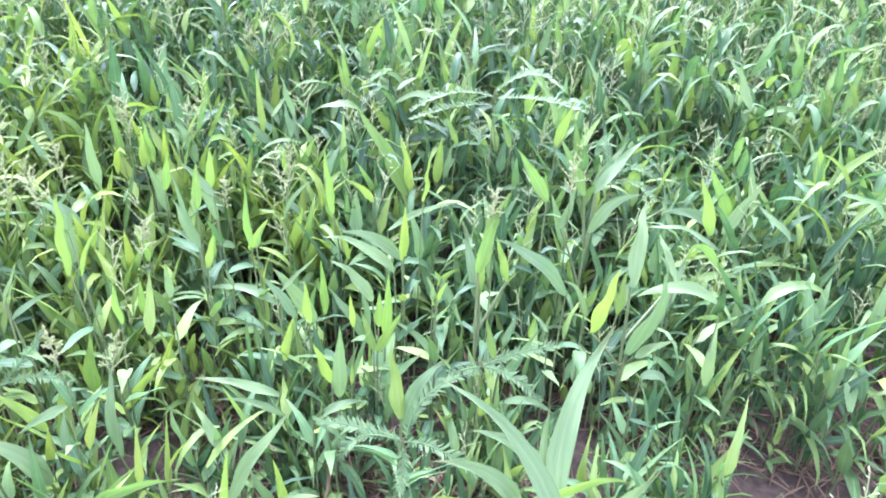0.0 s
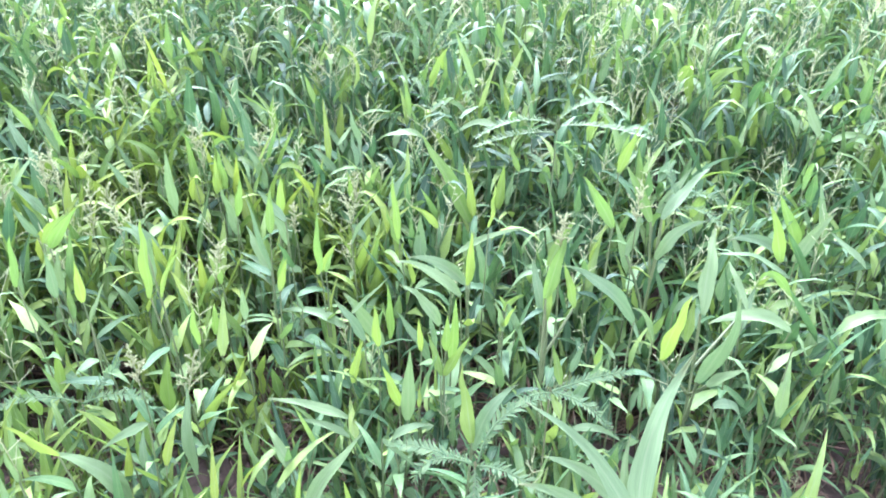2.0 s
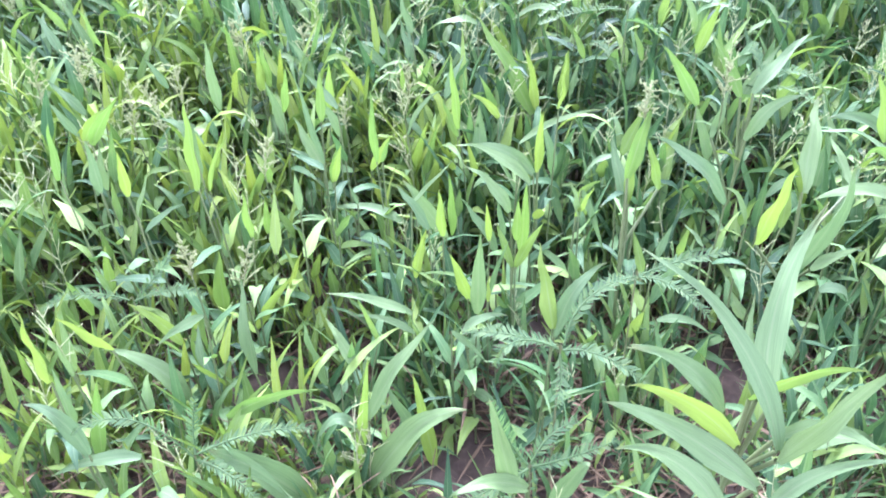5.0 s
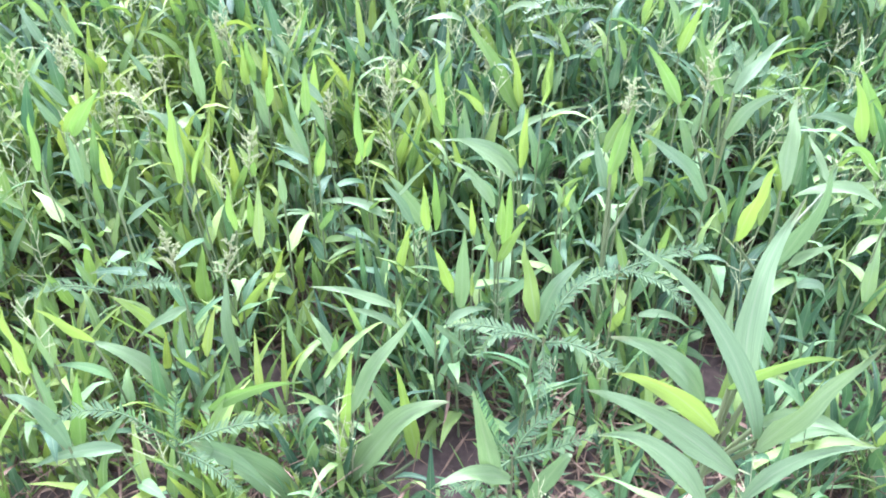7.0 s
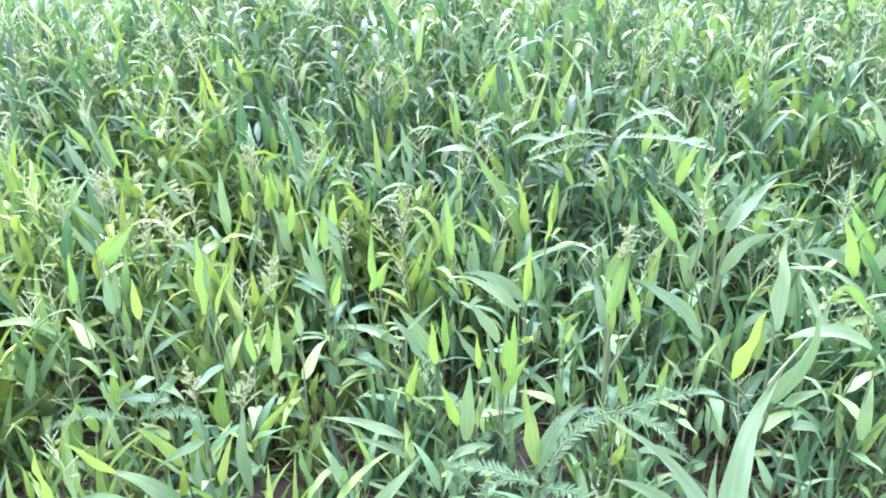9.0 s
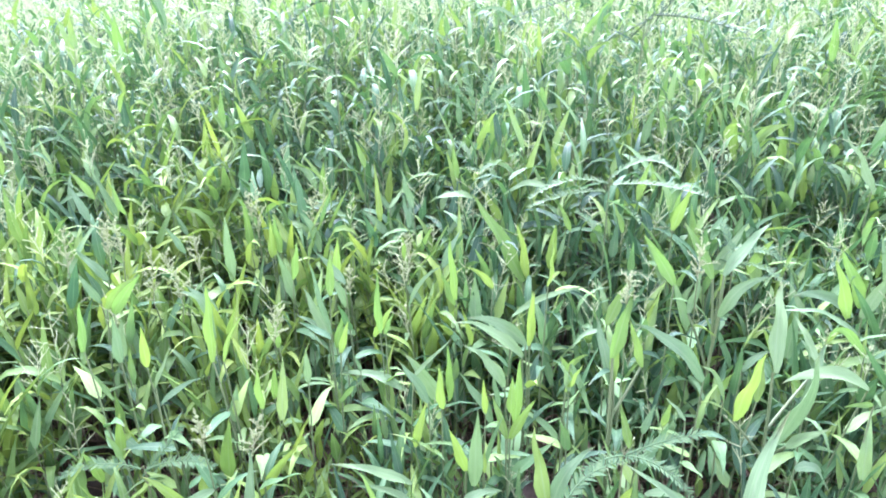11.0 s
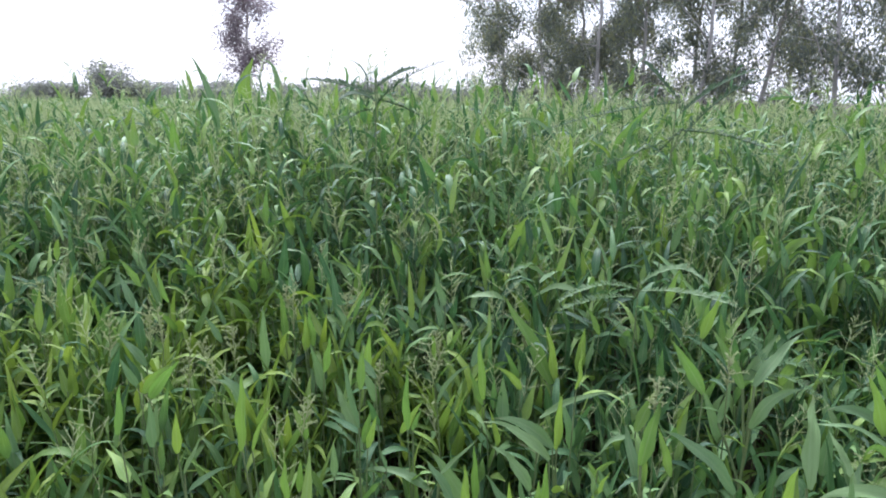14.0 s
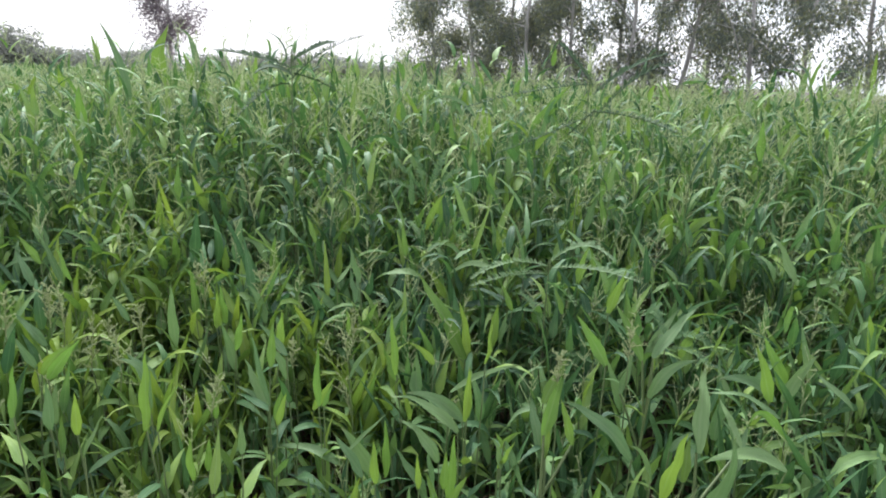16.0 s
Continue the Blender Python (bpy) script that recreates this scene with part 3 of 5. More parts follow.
def extra_leaves(root, line, n, size, width):
    """Plain leaves set alternately up a stalk (rows,3)."""
    phi = prng.uniform(0, 6.28)
    for k in range(n):
        f = (0.25 + 0.6 * (k + prng.random() * 0.5) / n) * (len(line) - 1)
        i = min(int(f), len(line) - 2)
        p = line[i] + (line[i + 1] - line[i]) * (f - i)
        s = Sheaf()
        blades(s, p[None], np.array([phi + k * np.pi + prng.normal(0, 0.5)]), np.array([prng.normal(0.75, 0.25)]), np.array([size * prng.uniform(0.7, 1.25)]),
               np.array([width * prng.uniform(0.75, 1.2)]), np.array([abs(prng.normal(0.8, 0.5))]), np.array([prng.normal(0, 0.6)]), 8, 0.28, prng)
        part("leaf", s, leaf_mat, root)


def broad_plant(label, leaves):
    feet = np.array([l[0] for l in leaves])
    root = rooted("broad_leaved_grass", float(feet[:, 0].mean()), float(max(feet[:, 1].mean(), 0.74)))
    o = root.location
    st = Sheaf()
    top = shift(feet[np.argmax(feet[:, 2])], o)
    line = stalk_to(st, (0, 0, 0), top, 0.0055, 0.003, 8, 8)
    for foot, tip, bow, width, young in leaves:
        a = shift(foot, o)
        k = np.argmin(np.abs(line[:, 2] - max(a[2] - 0.16, 0)))
        stalk_to(st, line[k], a, 0.0042, 0.0032, 4, 6)
        part("leaf", single_blade(a, shift(tip, o), bow, width, young), young_glow_mat if young else pale_sheen_mat, root, "fresh yellow-green leaf" if young else "")
    part("stem", st, stem_mat, root)
    extra_leaves(root, line[: max(3, len(line) - 2)], 3, 0.14, 0.03)
    tagged(root, label, "grass plant")


def shoot(foot, tip, bow, width, young):
    """A millet shoot whose top leaf stands clear of the rest."""
    root = rooted("millet_shoot", foot[0] + float(prng.normal(0, 0.02)), foot[1] + float(abs(prng.normal(0, 0.02))))
    o = root.location
    a = shift(foot, o)
    st = Sheaf()
    line = stalk_to(st, (0, 0, 0), a, 0.003, 0.002)
    part("stem", st, stem_mat, root)
    part("leaf", single_blade(a, shift(tip, o), bow, width, young), young_glow_mat if young else pale_sheen_mat, root, "fresh yellow-green leaf" if young else "grey-green leaf")
    extra_leaves(root, line, 3 if a[2] < 0.6 else 5, 0.13, 0.03)
    tagged(root, "millet shoot with an upright yellow-green leaf" if young else "millet shoot with a flat grey-green leaf", "grass plant", "single shoots in the millet")


def headed_stalk(foot, tip):
    """A millet stalk in flower, its open head reaching from foot to tip."""
    root = rooted("flowering_millet", foot[0] + float(prng.normal(0, 0.03)), foot[1] + 0.03)
    o = root.location
    a, b = np.array(shift(foot, o)), np.array(shift(tip, o))
    st, hd, sd = Sheaf(), Sheaf(), Sheaf()
    line = stalk_to(st, (0, 0, 0), a, 0.003, 0.0018)
    L = np.linalg.norm(b - a)
    panicles(hd, sd, a[None], ((b - a) / L)[None], np.array([L]), prng, 15, 13, 0.0015, 0.0085)
    part("stem", st, stem_mat, root)
    head = part("flower_head", hd, seed_mat, root, "open branching flower head")
    part("chaff", sd, seed_mat, head, "pale green and buff grains")
    extra_leaves(root, line, 5, 0.14, 0.03)
    tagged(root, "flowering millet stalk with an open pale seed head", "grass plant", "flowering stalks in the millet")


def feather_leaf(foot, tip, bow, leaflet, closed=0.25):
    """A long leaf of many narrow paired leaflets."""
    L = np.linalg.norm(np.subtract(tip, foot))
    pairs = int(np.clip(L / (leaflet * 0.33), 8, 38))
    line = arc(foot, tip, bow, 12)
    sh = Sheaf()
    tubes(sh, line[None], np.linspace(0.0024, 0.0009, 12)[None], 5)
    f = (np.arange(pairs) + 0.9) / pairs
    idx = f * 11
    i = np.minimum(idx.astype(int), 10)
    p = line[i] + (line[i + 1] - line[i]) * (idx - i)[:, None]
    tang = unit(line[i + 1] - line[i])
    across = unit(np.cross(tang, np.array([0.0, -0.5, 0.85])))
    up = np.cross(across, tang)
    size = leaflet * (0.55 + 0.75 * np.sin(np.pi * np.clip(f * 0.9 + 0.08, 0, 1)))
    whole = size
    for sgn in (-1, 1):
        size = whole * prng.uniform(0.6, 1.2, pairs)
        d = unit(sgn * across * (1.25 - closed) + prng.normal(0.95, 0.25, (pairs, 1)) * tang + (closed + prng.normal(0, 0.12, (pairs, 1))) * up)
        t = np.linspace(0, 1, 4)
        mid = p[:, None] + t[None, :, None] * size[:, None, None] * d[:, None]
        side = unit(np.cross(d, up))
        half = 0.5 * (size * (0.34 if closed > 0.5 else 0.19))[:, None] * np.array([0.4, 1.0, 0.9, 0.25])[None]
        strips(sh, mid, np.repeat(side[:, None], 4, 1), np.repeat(np.cross(side, d)[:, None], 4, 1), half, np.full(pairs, 0.1))
    return sh


def feather_plant(label, node, leaves, pale=False):
    root = rooted("feather_leaved_legume", node[0], node[1] + 0.02)
    o = root.location
    st = Sheaf()
    tall = node[2] > 0.7
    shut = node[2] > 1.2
    line = stalk_to(st, (0, 0, 0), shift(node, o), 0.0035 if tall else 0.003, 0.002 if tall else 0.0018, 8, 8)
    for foot, tip, bow in leaves:
        a, b = shift(foot, o), shift(tip, o)
        k = np.argmin(np.abs(line[:, 2] - a[2]))
        if np.linalg.norm(line[k] - np.array(a)) > 0.01:
            stalk_to(st, line[k], a, 0.002, 0.0015, 3, 5)
        part("leaf", feather_leaf(a, b, bow, 0.019 if shut else 0.017, 0.75 if shut else 0.6 if pale else 0.25), folded_silhouette_mat if shut else pale_pinnate if pale else pinnate_mat, root)
    for j in range(4 if tall else 0):
        z = line[2 + j]
        az = prng.uniform(0, 6.28)
        e = z + np.array([np.sin(az) * 0.2, np.cos(az) * 0.2, 0.05])
        part("leaf", feather_leaf(z, e, (0, 0, 0.03), 0.015), pinnate_mat, root)
    part("stem", st, stem_mat if tall else woody_mat, root)
    tagged(root, label, "weed")


broad_plant("robust maize-like plant with wide arching green leaves", [
    ((0.438, 0.682, 0.565), (0.260, 0.782, 0.812), (0.032, 0.009, 0.016), 0.039, 0),
    ((0.437, 0.724, 0.595), (0.569, 0.931, 0.781), (-0.030, -0.000, -0.001), 0.048, 0),
    ((0.436, 0.676, 0.554), (0.572, 0.697, 0.707), (-0.008, -0.004, -0.007), 0.043, 0),
    ((0.388, 0.687, 0.571), (0.245, 0.702, 0.664), (0.003, 0.010, 0.016), 0.035, 1),
    ((0.410, 0.659, 0.526), (0.211, 0.686, 0.656), (-0.007, 0.011, 0.018), 0.043, 0),
    ((0.358, 0.629, 0.514), (0.221, 0.649, 0.616), (0.008, 0.013, 0.022), 0.045, 0),
    ((0.392, 0.745, 0.570), (0.253, 0.757, 0.677), (0.014, 0.011, 0.017), 0.035, 0),
    ((0.411, 0.629, 0.517), (0.536, 0.603, 0.631), (-0.009, 0.010, 0.016), 0.023, 0),
    ((0.458, 0.713, 0.559), (0.567, 0.658, 0.570), (0.002, 0.010, 0.016), 0.033, 0),
    ((0.426, 0.738, 0.597), (0.444, 0.837, 0.700), (-0.008, 0.002, 0.002), 0.024, 0),
    ((0.414, 0.731, 0.605), (0.527, 0.693, 0.681), (0.007, 0.008, 0.013), 0.021, 1),
])
broad_plant("young maize-like plant with pale wide leaves", [
    ((-0.161, 1.073, 0.014), (0.063, 1.023, 0.312), (0.005, 0.000, 0.065), 0.069, 0),
    ((-0.138, 1.103, 0.214), (0.009, 1.131, 0.444), (-0.008, 0.000, 0.007), 0.045, 0),
    ((-0.160, 1.083, 0.122), (-0.122, 1.103, 0.380), (0.000, 0.000, 0.000), 0.028, 1),
    ((-0.159, 1.083, 0.212), (-0.251, 1.073, 0.138), (-0.002, -0.000, 0.063), 0.036, 0),
    ((-0.250, 1.023, 0.042), (-0.418, 0.973, 0.284), (-0.002, 0.000, 0.034), 0.074, 0),
    ((-0.007, 1.123, 0.048), (-0.043, 1.143, 0.299), (0.000, 0.000, 0.000), 0.039, 1),
    ((-0.037, 1.143, 0.102), (-0.105, 1.173, 0.244), (0.000, 0.000, 0.000), 0.042, 0),
])
broad_plant("low broad-leaved seedling at the field's edge", [
    ((0.200, 0.903, 0.172), (0.261, 0.874, 0.321), (0.015, 0.000, 0.043), 0.064, 0),
    ((0.137, 0.903, 0.221), (0.095, 0.924, 0.437), (0.000, 0.000, 0.000), 0.044, 0),
    ((0.162, 0.903, 0.235), (0.020, 0.843, 0.287), (-0.003, 0.000, 0.028), 0.041, 0),
])
broad_plant("upright millet plant with fresh yellow-green leaves", [
    ((0.429, 1.424, 0.506), (0.406, 1.524, 0.642), (0.000, 0.000, 0.000), 0.044, 0),
    ((0.428, 1.424, 0.578), (0.480, 1.474, 0.731), (0.000, 0.000, 0.000), 0.046, 1),
    ((0.504, 1.444, 0.538), (0.476, 1.474, 0.651), (0.000, 0.000, 0.000), 0.039, 1),
    ((0.435, 1.424, 0.516), (0.442, 1.464, 0.659), (0.000, 0.000, 0.000), 0.026, 1),
])
broad_plant("tall millet plant with a pale jointed stalk", [
    ((0.770, 1.644, 0.559), (0.915, 1.674, 0.659), (-0.020, 0.000, 0.025), 0.059, 0),
    ((0.750, 1.674, 0.658), (0.693, 1.774, 0.786), (0.000, 0.000, 0.000), 0.036, 1),
    ((0.779, 1.674, 0.666), (0.924, 1.744, 0.793), (0.000, 0.000, 0.000), 0.037, 0),
    ((0.701, 1.684, 0.552), (0.753, 1.744, 0.664), (0.000, 0.000, 0.000), 0.049, 0),
])
broad_plant("leafy millet plant with wide grey-green leaves", [
    ((0.803, 1.404, 0.539), (0.879, 1.574, 0.695), (0.000, 0.000, 0.000), 0.068, 0),
    ((0.707, 1.364, 0.437), (0.736, 1.324, 0.643), (0.000, 0.000, 0.000), 0.060, 1),
    ((0.790, 1.324, 0.398), (0.821, 1.274, 0.666), (0.018, 0.000, 0.007), 0.055, 0),
    ((0.953, 1.474, 0.504), (0.930, 1.574, 0.597), (0.000, 0.000, 0.000), 0.057, 0),
    ((0.788, 1.274, 0.428), (0.850, 1.224, 0.512), (0.000, 0.000, 0.000), 0.045, 0),
])
shoot((0.585, 1.114, 0.198), (0.378, 1.114, 0.379), (0.004, 0.000, 0.036), 0.046, 0)
shoot((0.693, 1.004, 0.200), (0.896, 1.004, 0.177), (-0.021, 0.000, 0.042), 0.057, 0)
shoot((-0.544, 1.323, 0.179), (-0.546, 1.403, 0.342), (0.000, 0.000, 0.000), 0.053, 1)
shoot((-0.403, 1.263, 0.205), (-0.428, 1.373, 0.404), (0.000, 0.000, 0.000), 0.047, 0)
shoot((-0.521, 1.473, 0.221), (-0.500, 1.473, 0.404), (0.000, 0.000, 0.000), 0.049, 1)
shoot((-0.664, 1.003, 0.432), (-0.671, 1.003, 0.589), (0.000, 0.000, 0.000), 0.069, 1)
shoot((-0.809, 1.523, 0.247), (-0.789, 1.523, 0.398), (0.000, 0.000, 0.000), 0.068, 1)
shoot((-0.549, 1.273, 0.290), (-0.641, 1.273, 0.403), (0.005, 0.000, 0.010), 0.032, 1)
shoot((-0.643, 1.173, 0.360), (-0.737, 1.173, 0.447), (0.000, 0.000, 0.000), 0.028, 1)
shoot((-0.548, 1.223, 0.172), (-0.702, 1.223, 0.321), (0.018, 0.000, 0.033), 0.054, 0)
shoot((-0.682, 1.073, 0.158), (-0.630, 1.073, 0.374), (0.000, 0.000, 0.000), 0.038, 1)
shoot((-0.431, 1.423, 0.208), (-0.321, 1.423, 0.360), (0.000, 0.000, 0.000), 0.030, 1)
shoot((-0.406, 1.073, 0.264), (-0.207, 1.073, 0.330), (-0.005, 0.000, 0.016), 0.030, 1)
shoot((-0.049, 1.353, 0.289), (-0.241, 1.353, 0.354), (-0.003, 0.000, 0.014), 0.031, 0)
shoot((-0.043, 1.323, 0.255), (-0.191, 1.323, 0.313), (0.006, 0.000, 0.017), 0.021, 0)
shoot((-0.246, 1.273, 0.155), (-0.288, 1.273, 0.372), (0.000, 0.000, 0.000), 0.041, 0)
shoot((-0.609, 0.943, 0.314), (-0.684, 0.943, 0.438), (0.009, 0.000, 0.034), 0.063, 0)
shoot((-0.519, 0.943, 0.303), (-0.695, 0.943, 0.260), (0.003, 0.000, 0.018), 0.031, 0)
shoot((0.229, 1.110, 0.426), (0.213, 1.224, 0.550), (0.000, 0.000, 0.000), 0.039, 1)
shoot((0.233, 1.114, 0.405), (0.328, 1.144, 0.549), (-0.011, 0.000, 0.025), 0.037, 0)
shoot((0.189, 1.394, 0.381), (0.250, 1.394, 0.494), (0.000, 0.000, 0.000), 0.028, 1)
shoot((0.052, 1.623, 0.333), (0.049, 1.624, 0.509), (0.000, 0.000, 0.000), 0.029, 1)
shoot((0.079, 1.323, 0.348), (0.041, 1.324, 0.468), (0.000, 0.000, 0.000), 0.034, 1)
shoot((-0.040, 1.423, 0.340), (-0.007, 1.424, 0.474), (0.000, 0.000, 0.000), 0.026, 1)
shoot((0.097, 1.303, 0.321), (0.105, 1.304, 0.529), (0.000, 0.000, 0.000), 0.041, 0)
shoot((0.211, 1.474, 0.363), (0.220, 1.474, 0.552), (0.000, 0.000, 0.000), 0.034, 1)
shoot((0.169, 1.474, 0.380), (0.151, 1.474, 0.533), (0.000, 0.000, 0.000), 0.026, 0)
shoot((0.156, 1.474, 0.365), (0.067, 1.474, 0.521), (0.000, 0.000, 0.000), 0.039, 0)
shoot((0.036, 1.523, 0.386), (-0.060, 1.524, 0.545), (-0.008, 0.000, 0.020), 0.046, 0)
shoot((-0.063, 1.613, 0.375), (-0.288, 1.703, 0.376), (0.008, 0.000, 0.030), 0.033, 0)
shoot((-0.187, 1.653, 0.416), (-0.204, 1.653, 0.471), (0.000, 0.000, 0.000), 0.035, 0)
shoot((0.261, 1.674, 0.474), (0.100, 1.674, 0.559), (0.000, 0.000, 0.028), 0.043, 0)
shoot((0.267, 1.624, 0.513), (0.266, 1.624, 0.664), (0.000, 0.000, 0.000), 0.028, 1)
shoot((1.187, 1.724, 0.508), (1.002, 1.724, 0.573), (-0.013, 0.000, 0.033), 0.051, 0)
shoot((1.273, 1.824, 0.479), (1.173, 1.824, 0.672), (0.000, 0.000, 0.000), 0.062, 1)
shoot((-0.850, 1.723, 0.575), (-0.754, 1.723, 0.693), (0.000, 0.000, 0.000), 0.054, 1)
shoot((-0.821, 1.673, 0.471), (-0.807, 1.673, 0.598), (0.000, 0.000, 0.000), 0.054, 0)
shoot((-0.838, 1.523, 0.574), (-0.821, 1.523, 0.712), (0.000, 0.000, 0.000), 0.052, 1)
shoot((-0.606, 1.823, 0.525), (-0.688, 1.823, 0.609), (0.000, 0.000, 0.000), 0.032, 0)
shoot((-0.607, 1.723, 0.457), (-0.586, 1.723, 0.610), (0.000, 0.000, 0.000), 0.040, 0)
shoot((-0.474, 2.123, 0.577), (-0.490, 2.124, 0.712), (0.000, 0.000, 0.000), 0.043, 1)
shoot((-0.274, 1.924, 0.575), (-0.262, 1.924, 0.703), (0.000, 0.000, 0.000), 0.042, 1)
shoot((-0.414, 1.973, 0.484), (-0.453, 1.974, 0.645), (0.000, 0.000, 0.000), 0.037, 0)
shoot((-0.947, 1.923, 0.583), (-1.032, 1.923, 0.688), (0.000, 0.000, 0.000), 0.036, 0)
shoot((-0.848, 2.323, 0.576), (-0.878, 2.323, 0.661), (0.000, 0.000, 0.000), 0.028, 0)
shoot((-0.265, 1.773, 0.423), (-0.237, 1.774, 0.535), (0.000, 0.000, 0.000), 0.040, 1)
shoot((-0.157, 1.773, 0.455), (-0.095, 1.774, 0.555), (0.000, 0.000, 0.000), 0.036, 1)
shoot((-0.431, 1.773, 0.428), (-0.431, 1.773, 0.532), (0.000, 0.000, 0.000), 0.037, 1)
shoot((-0.420, 1.623, 0.358), (-0.411, 1.623, 0.460), (0.000, 0.000, 0.000), 0.032, 1)
shoot((-0.521, 1.573, 0.322), (-0.499, 1.573, 0.442), (0.000, 0.000, 0.000), 0.041, 0)
shoot((0.311, 2.024, 0.508), (0.278, 2.024, 0.698), (0.000, 0.000, 0.000), 0.040, 1)
shoot((0.403, 2.124, 0.497), (0.417, 2.124, 0.659), (0.000, 0.000, 0.000), 0.046, 1)
shoot((0.428, 2.124, 0.514), (0.453, 2.124, 0.633), (0.000, 0.000, 0.000), 0.021, 0)
shoot((0.257, 2.324, 0.599), (0.187, 2.324, 0.715), (0.000, 0.000, 0.000), 0.034, 1)
shoot((0.791, 2.124, 0.646), (0.813, 2.124, 0.758), (0.000, 0.000, 0.000), 0.055, 1)
shoot((0.045, 2.294, 0.539), (0.134, 2.294, 0.601), (0.011, 0.000, 0.021), 0.049, 0)
shoot((0.651, 1.424, 0.509), (0.446, 1.374, 0.696), (0.006, 0.000, 0.024), 0.046, 0)
shoot((1.020, 1.374, 0.510), (0.782, 1.324, 0.563), (-0.013, -0.000, 0.032), 0.050, 0)
shoot((0.486, 1.274, 0.307), (0.621, 1.274, 0.255), (-0.004, 0.000, 0.024), 0.024, 0)
shoot((0.039, 1.223, 0.339), (0.124, 1.223, 0.235), (0.000, 0.000, 0.000), 0.017, 0)
shoot((0.063, 1.223, 0.338), (0.158, 1.224, 0.372), (0.000, 0.000, 0.018), 0.024, 0)
shoot((0.482, 1.324, 0.437), (0.506, 1.324, 0.520), (0.000, 0.000, 0.000), 0.045, 0)
shoot((1.002, 1.324, 0.498), (0.933, 1.324, 0.494), (0.000, 0.000, 0.000), 0.042, 1)
shoot((0.788, 1.224, 0.408), (0.880, 1.224, 0.331), (0.000, 0.000, 0.036), 0.030, 0)
shoot((0.354, 1.524, 0.502), (0.426, 1.524, 0.312), (0.000, 0.000, 0.000), 0.022, 0)
shoot((0.453, 1.624, 0.542), (0.375, 1.624, 0.467), (-0.015, 0.000, 0.015), 0.020, 0)
shoot((0.740, 1.974, 0.512), (0.717, 1.974, 0.605), (0.000, 0.000, 0.000), 0.031, 1)
shoot((-0.464, 1.223, 0.400), (-0.585, 1.223, 0.324), (0.000, 0.000, 0.000), 0.028, 0)
shoot((-0.705, 1.123, 0.340), (-0.716, 1.123, 0.425), (0.000, 0.000, 0.000), 0.025, 0)
shoot((-0.293, 1.823, 0.438), (-0.384, 1.823, 0.507), (0.000, 0.000, 0.000), 0.038, 0)
shoot((-0.010, 3.463, 0.713), (-0.018, 3.465, 0.913), (0.000, 0.000, 0.000), 0.052, 1)
shoot((0.848, 2.806, 0.693), (0.839, 2.808, 0.953), (0.000, 0.000, 0.000), 0.059, 1)
shoot((-1.529, 2.957, 0.566), (-1.579, 2.959, 0.796), (0.000, 0.000, 0.000), 0.062, 1)
shoot((-1.803, 3.961, 1.072), (-1.801, 3.963, 1.220), (0.000, 0.000, 0.000), 0.078, 0)
shoot((-1.478, 3.561, 0.970), (-1.478, 3.564, 1.241), (0.000, 0.000, 0.000), 0.070, 1)
shoot((0.111, 3.966, 0.936), (0.093, 3.968, 1.108), (0.000, 0.000, 0.000), 0.059, 1)
shoot((0.504, 3.368, 0.984), (0.495, 3.370, 1.223), (0.000, 0.000, 0.000), 0.056, 1)
shoot((0.718, 3.369, 1.078), (0.931, 3.372, 1.334), (0.000, 0.000, 0.000), 0.040, 1)
shoot((0.531, 4.469, 1.085), (0.514, 4.470, 1.256), (0.000, 0.000, 0.000), 0.044, 1)
shoot((1.706, 2.972, 1.034), (1.695, 2.974, 1.221), (0.000, 0.000, 0.000), 0.068, 1)
shoot((0.486, 3.369, 1.106), (0.185, 3.369, 1.188), (0.011, 0.000, 0.098), 0.028, 0)
shoot((-0.496, 2.123, 0.568), (-0.499, 2.124, 0.692), (0.000, 0.000, 0.000), 0.048, 1)
shoot((-0.307, 2.123, 0.495), (-0.286, 2.124, 0.621), (0.000, 0.000, 0.000), 0.048, 1)
shoot((0.760, 2.024, 0.662), (0.807, 2.024, 0.812), (0.000, 0.000, 0.000), 0.044, 1)
shoot((1.030, 2.566, 0.631), (1.014, 2.567, 0.748), (0.000, 0.000, 0.000), 0.038, 1)
shoot((-0.920, 2.559, 0.544), (-0.929, 2.560, 0.692), (0.000, 0.000, 0.000), 0.047, 1)
shoot((-0.900, 2.560, 0.636), (-0.726, 2.561, 0.743), (-0.002, 0.000, 0.042), 0.032, 0)
shoot((-0.413, 2.524, 0.663), (-0.538, 2.524, 0.747), (0.021, 0.000, 0.040), 0.034, 0)
shoot((1.355, 2.567, 0.698), (1.320, 2.569, 0.885), (0.000, 0.000, 0.000), 0.063, 1)
shoot((1.239, 2.767, 0.737), (1.248, 2.769, 0.865), (0.000, 0.000, 0.000), 0.046, 1)
shoot((1.247, 2.424, 0.633), (1.219, 2.424, 0.788), (0.000, 0.000, 0.000), 0.045, 1)
shoot((1.372, 2.424, 0.609), (1.359, 2.424, 0.786), (0.000, 0.000, 0.000), 0.046, 1)
shoot((-1.728, 3.360, 0.901), (-1.773, 3.360, 0.985), (0.000, 0.000, 0.000), 0.094, 1)
shoot((-0.364, 2.963, 0.824), (-0.349, 2.964, 0.924), (0.000, 0.000, 0.000), 0.040, 1)
shoot((1.654, 3.974, 1.250), (1.596, 3.975, 1.343), (0.000, 0.000, 0.000), 0.056, 1)
shoot((0.379, 2.765, 0.745), (0.362, 2.766, 0.910), (0.000, 0.000, 0.000), 0.042, 0)
